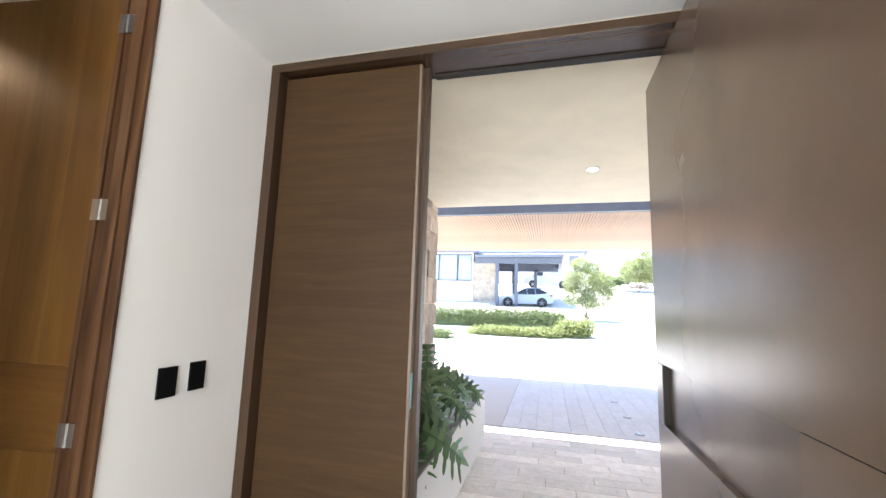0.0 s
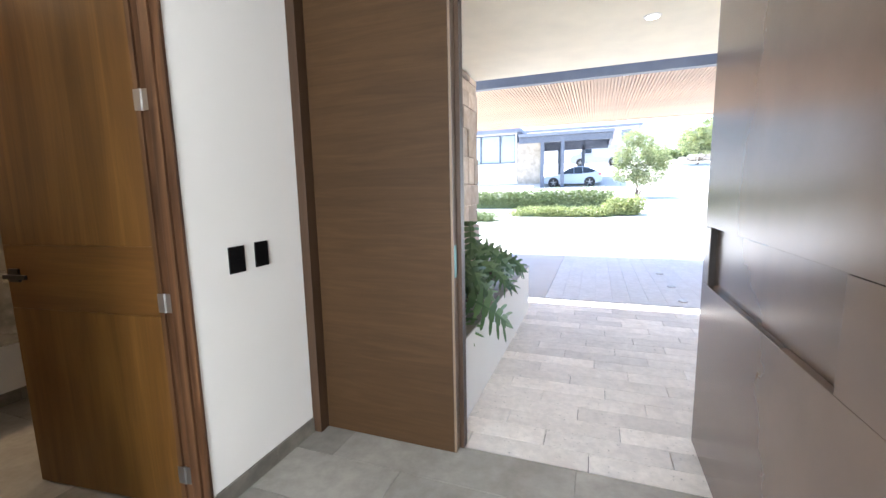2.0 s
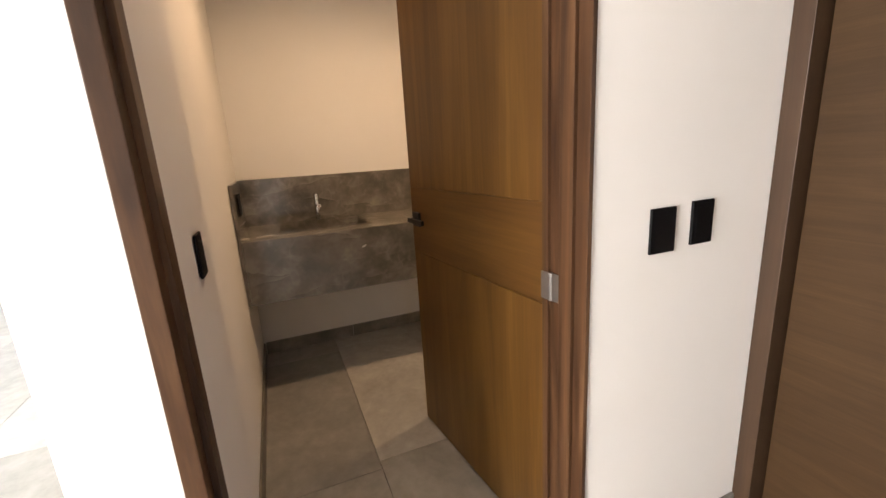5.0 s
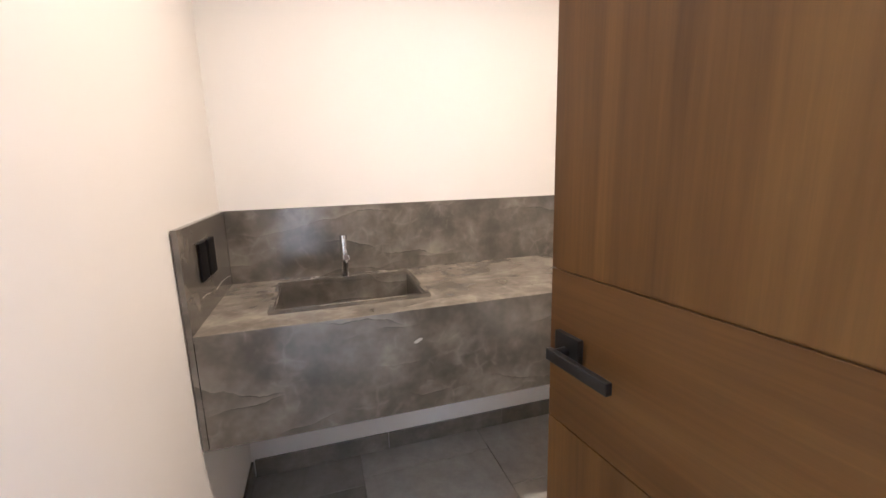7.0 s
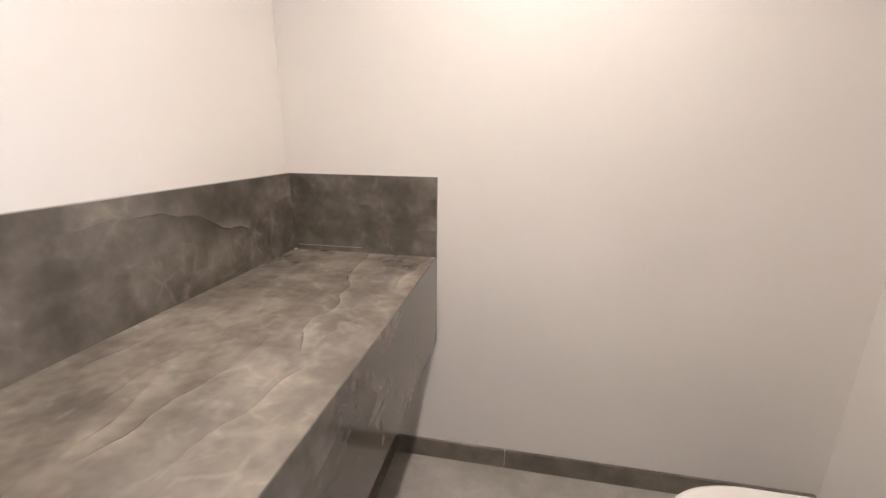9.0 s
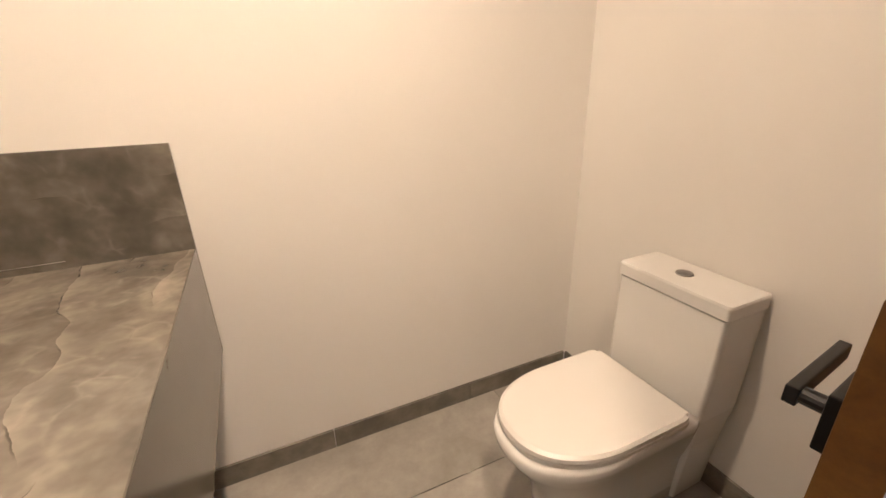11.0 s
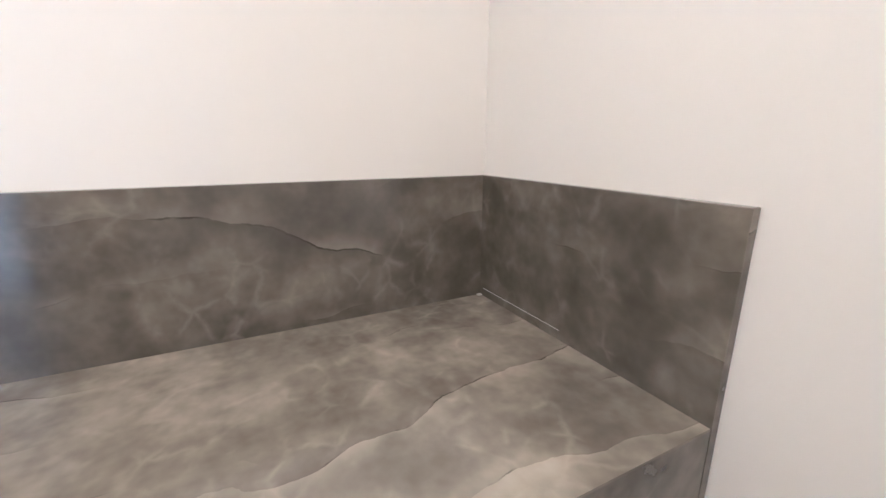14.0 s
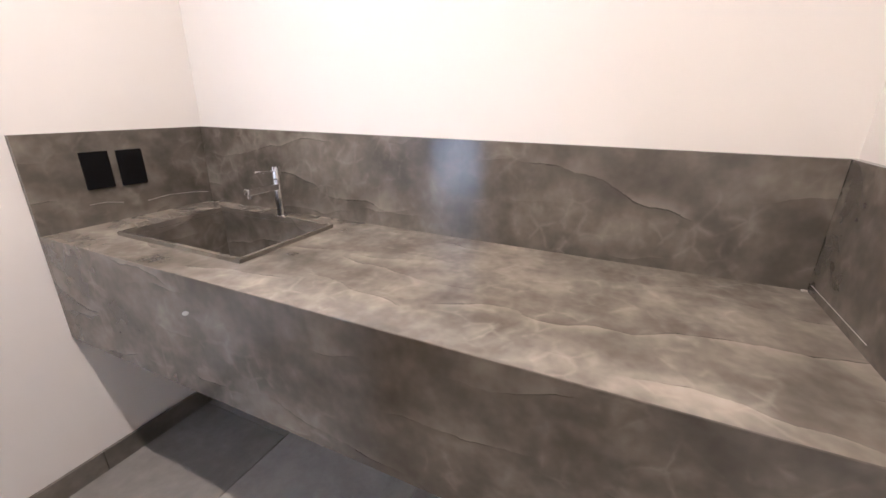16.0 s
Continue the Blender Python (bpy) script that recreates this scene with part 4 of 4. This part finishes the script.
hedge("clipped green hedge on the bank above the drive", -9.5, 2.3, 20.6, 0.35, 1.36, 0.9, M_HEDGE, 30000, 0.06, 1)
hedge("low pale green border hedge beside the drive", -1.9, 2.0, 18.2, 0.02, 0.56, 0.8, M_LIME, 12000, 0.05, 2)
hedge("bright lime shrub at the hedge end", 2.2, 3.2, 18.6, 0.1, 0.95, 0.9, M_LIME, 2600, 0.08, 3)
hedge("small round green shrub by the drive", -4.4, -2.9, 16.4, -0.03, 0.45, 0.9, M_HEDGE, 2200, 0.06, 4)
lone("planting_bed", boxes((-10.0, 3.6, 16.9, 21.4, -0.3, 0.02)), M_SOIL, "dark soil of the planting bed", "soil", "structure")
lone("kerb", boxes((-10.0, 3.75, 16.6, 16.9, -0.3, 0.05, 0.02)), M_CONC, "pale concrete kerb of the planting bed", "kerb", "structure")


def tree(base, crown, label, count, size, seed, material=M_TREE):
    rng = random.Random(seed)
    root = thing("tree", base, label, "tree")
    bx, by, bz = base
    bm = bmesh.new()
    top = max(c[2] for c in crown)
    for k, c in enumerate(crown):
        a = Vector((bx + rng.uniform(-0.06, 0.06), by + rng.uniform(-0.06, 0.06), bz - 0.1))
        end = Vector(c[:3])
        prev, rad = a, 0.034
        for i in range(1, 6):
            s = i / 5
            p = a.lerp(end, s) + Vector((rng.uniform(-0.07, 0.07), rng.uniform(-0.07, 0.07), 0)) * (1 if i < 5 else 0)
            p.x = a.x + (end.x - a.x) * s ** 1.4 + rng.uniform(-0.04, 0.04)
            tube(bm, prev, p, rad, rad * 0.78, 7, False)
            prev, rad = p, rad * 0.78
    part("trunk", bm, M_BARK, root)
    me = foliage("crown", crown, count, size, material, seed, 0.8)
    for v in me.vertices:
        v.co -= root.location
    ob = new("crown", me)
    ob.parent = root


tree((3.63, 24.0, 0.8), [(2.95, 24, 2.25, 0.7, 0.6, 0.6), (4.35, 24.1, 2.2, 0.8, 0.6, 0.7), (3.6, 24, 3.2, 0.8, 0.7, 0.75), (4.55, 23.9, 3.2, 0.65, 0.6, 0.65), (3.35, 24.2, 4.15, 0.6, 0.5, 0.45), (2.8, 23.9, 3.1, 0.5, 0.5, 0.65), (3.7, 23.8, 1.95, 0.5, 0.5, 0.45), (4.0, 24.1, 3.9, 0.5, 0.4, 0.4), (5.0, 24.0, 2.7, 0.4, 0.4, 0.4)], "young tree with a loose pale green crown and thin stems", 15000, 0.06, 11)
tree((9.8, 41.0, 3.3), [(9.4, 41, 5.4, 1.3, 1.2, 1.2), (10.8, 41, 5.8, 1.4, 1.2, 1.5), (12, 41.5, 5.2, 1.4, 1.2, 1.3)], "leafy green tree beside the upper road", 5000, 0.15, 12)
tree((16.0, 60.0, 5.0), [(14, 60, 7.0, 2.2, 1.5, 1.6), (17, 60, 7.4, 2.4, 1.5, 2.0)], "distant leafy tree on the hill", 3000, 0.3, 13)
hedge("distant shrubs along the upper road", 6.5, 12.0, 50.0, 4.3, 5.5, 1.6, M_HEDGE, 3500, 0.16, 6)
for x, y, z, r in ((10.2, 45, 4.15, 0.55), (11.3, 45.4, 4.2, 0.65), (9.3, 44.8, 4.0, 0.4)):
    bm = bmesh.new()
    bmesh.ops.create_icosphere(bm, subdivisions=3, radius=r, matrix=Matrix.Translation((x, y, z)))
    for v in bm.verts:
        v.co += (v.co - Vector((x, y, z))).normalized() * 0.25 * r * noise.noise(v.co * 2.2)
        v.co.z = z + (v.co.z - z) * 0.7
    lone("boulder", bm, M_ROCK, "grey-brown boulder beside the upper road", "rock")


def neighbour_house():
    root = thing("house", (-8.0, 34.0, 1.6), "low modern house with pale plaster and a stone-clad end", "house")
    x0, x1, y0, z0, z1 = -22.0, -4.85, 33.0, 1.2, 6.1
    wx0, wx1, wz0, wz1 = -9.6, -4.95, 3.62, 5.98
    part("wall", boxes((x0, wx0, y0, y0 + 0.3, z0, z1), (wx0, wx1, y0, y0 + 0.3, z0, wz0), (wx0, wx1, y0, y0 + 0.3, wz1, z1), (wx1, x1, y0, y0 + 0.3, z0, z1), (x0, x1, y0 + 7.7, y0 + 8, z0, z1), (x0, x0 + 0.3, y0 + 0.3, y0 + 7.7, z0, z1)), M_HOUSE, root)
    part("plinth", boxes((x0, x1 + 0.1, y0 - 0.12, y0 - 0.002, z0, 2.1, 0.01)), M_HOUSE, root)
    part("stone_wall", boxes((x1 + 0.002, -2.95, y0 + 0.1, y0 + 0.5, z0, 5.3, 0.01), (x1 + 0.002, x1 + 0.5, y0 + 0.5, y0 + 8, z0, 5.3)), M_HSTONE, root, "rough tan stone wall")
    part("roof", boxes((x0 - 0.3, x1 + 0.4, y0 - 0.4, y0 + 8.3, z1, z1 + 0.3, 0.02)), M_ROOF, root, "flat grey roof slab")
    win = part("window", boxes((wx0, wx1, y0 + 0.1, y0 + 0.16, wz0, wz0 + 0.09), (wx0, wx1, y0 + 0.1, y0 + 0.16, wz1 - 0.09, wz1), (wx0, wx0 + 0.09, y0 + 0.1, y0 + 0.16, wz0, wz1), (wx1 - 0.09, wx1, y0 + 0.1, y0 + 0.16, wz0, wz1), (-6.33, -6.21, y0 + 0.1, y0 + 0.16, wz0, wz1), (-8.0, -7.9, y0 + 0.1, y0 + 0.16, wz0, wz1)), M_STEELP, root, "dark window frame")
    for a, b in ((wx0 + 0.09, -8.0), (-7.9, -6.33), (-6.21, wx1 - 0.09)):
        g = part("pane", boxes((a, b, y0 + 0.125, y0 + 0.135, wz0 + 0.09, wz1 - 0.09)), M_GLASS, win)
        g.visible_shadow = False
        part("curtain", boxes((a, b, y0 + 0.34, y0 + 0.36, wz0 - 0.1, wz1 + 0.1)), M_CURTAIN, win)


def neighbour_carport():
    root = thing("carport", (-1.0, 32.5, 1.5), "grey steel carport with a flat roof on slim posts", "carport")
    part("roof", boxes((-4.3, 2.6, 30.6, 36.2, 5.42, 5.62, 0.01)), M_ROOF, root)
    part("edge_beam", boxes((-4.3, 2.3, 30.9, 31.1, 4.95, 5.41, 0.01)), M_STEELP, root)
    part("edge_beam", boxes((-4.3, 2.3, 35.6, 35.8, 4.7, 5.41, 0.01)), M_STEELP, root)
    part("edge_beam", boxes((2.3, 2.5, 30.9, 35.8, 4.95, 5.41, 0.01)), M_STEELP, root)
    for x, y in ((-2.5, 31.0), (-1.0, 31.0), (-1.6, 35.7), (0.35, 35.7)):
        part("post", boxes((x - 0.13, x + 0.13, y - 0.1, y + 0.1, 1.2, 4.97, 0.01)), M_STEELP, root)
    part("slab", boxes((-4.4, 2.8, 30.3, 36.2, 0.8, 1.52, 0.02)), M_CONC, root)


def wheel(parent, x, y, z, side, r=0.34, w=0.22):
    ty = part("wheel", tube(bmesh.new(), (x, y - w / 2, z), (x, y + w / 2, z), r, n=28), M_TYRE, parent, "dark tyre")
    bm = bmesh.new()
    for s in (side,):
        f = y + s * (w / 2 + 0.004)
        for k in range(5):
            a = 2 * math.pi * k / 5 + 0.3
            tube(bm, (x, f, z), (x + 0.24 * math.cos(a), f, z + 0.24 * math.sin(a)), 0.045, 0.03, 8)
        tube(bm, (x, f - 0.006, z), (x, f + 0.006, z), 0.06, n=16)
    part("rim", bm, M_STEEL, ty)


def vehicle(name, label, category, base, prof, belt, glass, length, width, wheels, nose, paint=M_CARW):
    """A parked vehicle seen from its side: profile lofted across its width, narrowing to the roof."""
    bx, by, bz = base
    root = thing(name, base, label, category)

    def section(side, inset, rows):
        return [(bx + u * length, by + side * (width / 2 - (inset if h > belt else 0.0) * (h - belt) / 0.6 * 1.0), bz + h) for u, h in rows]
    bm = bmesh.new()
    loft(bm, [section(-1, 0.16, prof), [(x, by - width / 2 * 0.55, z + 0.02 * (z > bz + belt)) for x, _, z in section(-1, 0.16, prof)], [(x, by + width / 2 * 0.55, z + 0.02 * (z > bz + belt)) for x, _, z in section(1, 0.16, prof)], section(1, 0.16, prof)])
    part("body", bm, paint, root)
    for s in (-1, 1):
        for quad in glass:
            g = bmesh.new()
            vs = []
            for off in (0.0, 0.012):
                vs.append([g.verts.new((bx + u * length, by + s * (width / 2 - 0.16 * (h - belt) / 0.6 + 0.004 + off), bz + h)) for u, h in quad])
            for ring_v in vs:
                g.faces.new(ring_v)
            for k in range(len(quad)):
                j = (k + 1) % len(quad)
                g.faces.new((vs[0][k], vs[0][j], vs[1][j], vs[1][k]))
            part("side_window", g, M_CARGLASS, root, "dark side window")
        for u in wheels:
            wheel(root, bx + u * length, by + s * (width / 2 - 0.1), bz + 0.34, s)
            arch = tube(bmesh.new(), (bx + u * length, by + s * (width / 2 - 0.02), bz + 0.36), (bx + u * length, by + s * (width / 2 + 0.004), bz + 0.36), 0.40, n=28)
            part("wheel_arch", arch, M_SEAL_SHADE, root, "black wheel arch")
        t = 1 - nose
        part("tail_light", boxes((bx + (t - 0.5) * length * 0.93 - 0.1, bx + (t - 0.5) * length * 0.93 + 0.1, by + s * width / 2 - 0.02, by + s * width / 2 + 0.012, bz + 0.88, bz + 0.98, 0.01)), M_RED, root, "red tail light")


CAR = [(-0.5, 0.35), (-0.495, 0.66), (-0.46, 0.84), (-0.22, 0.97), (-0.05, 1.42), (0.05, 1.54), (0.14, 1.56), (0.26, 1.48), (0.44, 1.13), (0.49, 1.05), (0.5, 0.62), (0.49, 0.36), (0.38, 0.25), (-0.4, 0.25)]
vehicle("car", "pale silver-blue hatchback car parked under the grey carport", "car", (-0.33, 32.2, 1.52), CAR, 0.98,
        [[(-0.205, 1.0), (-0.05, 1.37), (0.03, 1.485), (0.035, 1.0)], [(0.041, 1.0), (0.036, 1.49), (0.17, 1.50), (0.185, 1.0)], [(0.191, 1.01), (0.176, 1.50), (0.26, 1.44), (0.40, 1.18), (0.36, 1.08)]],
        4.35, 1.8, (-0.31, 0.30), 0)
VAN = [(-0.5, 0.35), (-0.5, 0.85), (-0.46, 1.08), (-0.34, 1.2), (-0.22, 1.85), (-0.12, 1.98), (0.3, 2.0), (0.48, 1.96), (0.5, 1.8), (0.5, 0.4), (0.42, 0.28), (-0.42, 0.28)]
vehicle("van", "white panel van parked on the upper drive", "van", (1.4, 43.0, 3.62), VAN, 1.2,
        [[(-0.30, 1.24), (-0.215, 1.72), (-0.10, 1.72), (-0.10, 1.24)]], 4.9, 1.9, (-0.31, 0.31), 0, M_VAN)
neighbour_house()
neighbour_carport()
fh = thing("far_house", (2.0, 60.0, 5.0), "distant house with white walls and terracotta panels", "house")
part("wall", boxes((-14, 6.5, 60, 68, 4.0, 9.6)), M_HOUSE, fh)
part("roof", boxes((-14.5, 7, 59.5, 68.5, 9.6, 9.9, 0.02)), M_ROOF, fh)
for x in (-6.5, -2.0, 2.6):
    part("facade_panel", boxes((x, x + 1.5, 59.93, 59.998, 7.0, 9.4, 0.01)), M_BRICKY, fh, "terracotta facade panel")
    part("window", boxes((x + 1.8, x + 3.2, 59.95, 59.998, 7.6, 9.2, 0.01)), M_ROOF, fh, "dark window")

# ---- pieces of walls and floors ----
rng = random.Random(21)
z = 0.0
while z < 2.66:
    h = min(rng.choice((0.12, 0.18, 0.25, 0.32)), 2.69 - z)
    y = 0.18
    while y < 3.28:
        w = min(rng.uniform(0.18, 0.55), 3.30 - y)
        d = rng.uniform(0.012, 0.045)
        bm = boxes((0.031, 0.031 + d, y + 0.003, y + w - 0.003, z + 0.003, z + h - 0.003, 0.006))
        part("cladding_block", bm, M_CLAD, CLAD_WALL)
        y += w
    z += h

TILE_W, TILE_L, GAP = 0.60, 1.20, 0.0025
cut_meshes = {}


def cut_tile(x0, x1, y0, y1, parent, store, material, h, gap, chamfer, name, top=0.0):
    """A floor piece between those bounds; alike sizes share a mesh."""
    key = (name, round(x1 - x0, 3), round(y1 - y0, 3))
    if key not in store:
        store[key] = piece_mesh(name, x1 - x0 - gap, y1 - y0 - gap, h, chamfer, material)
    ob = new(name, store[key])
    ob.parent = parent
    ob.location = ((x0 + x1) / 2, (y0 + y1) / 2, top)
    return ob


def tile_rows(x0, x1, y0, y1, row0, pitch, length, offsets, **kw):
    """Rows along x; a row's joints are shifted by its offset."""
    k = math.floor((y0 - row0) / pitch)
    while row0 + k * pitch < y1 - 0.005:
        a, b = max(y0, row0 + k * pitch), min(y1, row0 + (k + 1) * pitch)
        x = x0 - ((x0 - offsets(k)) % length)
        while x < x1 - 0.005:
            p, q = max(x0, x), min(x1, x + length)
            if q - p > 0.02 and b - a > 0.02:
                cut_tile(p, q, a, b, kw["parent"], cut_meshes, kw["material"], kw["h"], kw["gap"], kw["chamfer"], kw["name"], kw.get("top", 0.0))
            x += length
        k += 1


def tile_offset(k):
    known = {-1: -0.797, -2: -1.95}
    return known.get(k, (k * 0.41) % TILE_L)


FT = dict(parent=floor, material=M_TILE, h=0.009, gap=GAP, chamfer=0.0012, name="floor_tile")
tile_rows(-2.16, 3.1, -1.77, -0.533, -0.533, TILE_W, TILE_L, tile_offset, **FT)
tile_rows(0.0, 3.1, -0.533, -0.215, -0.533, TILE_W, TILE_L, lambda k: 0.63, **FT)
tile_rows(0.0, 2.6, -0.215, 0.07, -0.215, TILE_W, TILE_L, lambda k: 0.235, **FT)
tile_rows(-2.16, -0.137, -0.533, 0.41, -0.533, TILE_W, TILE_L, lambda k: -1.75, **FT)
tile_rows(-5.2, 3.1, -6.4, -1.77, -0.533, TILE_W, TILE_L, tile_offset, **FT)
PK = dict(parent=pavement, material=M_PLANK, h=0.02, gap=0.004, chamfer=0.0012, name="paving_plank", top=-0.004)
tile_rows(0.05, 3.4, 0.074, 3.33, 0.074, 0.1545, 0.62, lambda k: (0.25 + k * 0.39) % 0.62, **PK)
tile_rows(3.4, 5.9, 0.46, 3.33, 0.074, 0.1545, 1.24, lambda k: (0.25 + k * 0.39) % 1.24, **PK)
cut_tile(-3.0, 0.915, 3.345, 8.4, drive, cut_meshes, M_SLAB, 0.02, 0.008, 0.002, "drive_slab", -0.006)
x = 0.915
k = 0
while x < 4.6:
    y = 3.345 - (k * 0.53) % 1.25
    while y < 8.39:
        a, b = max(3.345, y), min(8.4, y + 1.25)
        if b - a > 0.03:
            cut_tile(x, x + 0.2, a, b, drive, cut_meshes, M_DECK, 0.02, 0.002, 0.0005, "drive_plank", -0.006)
        y += 1.25
    x += 0.2
    k += 1
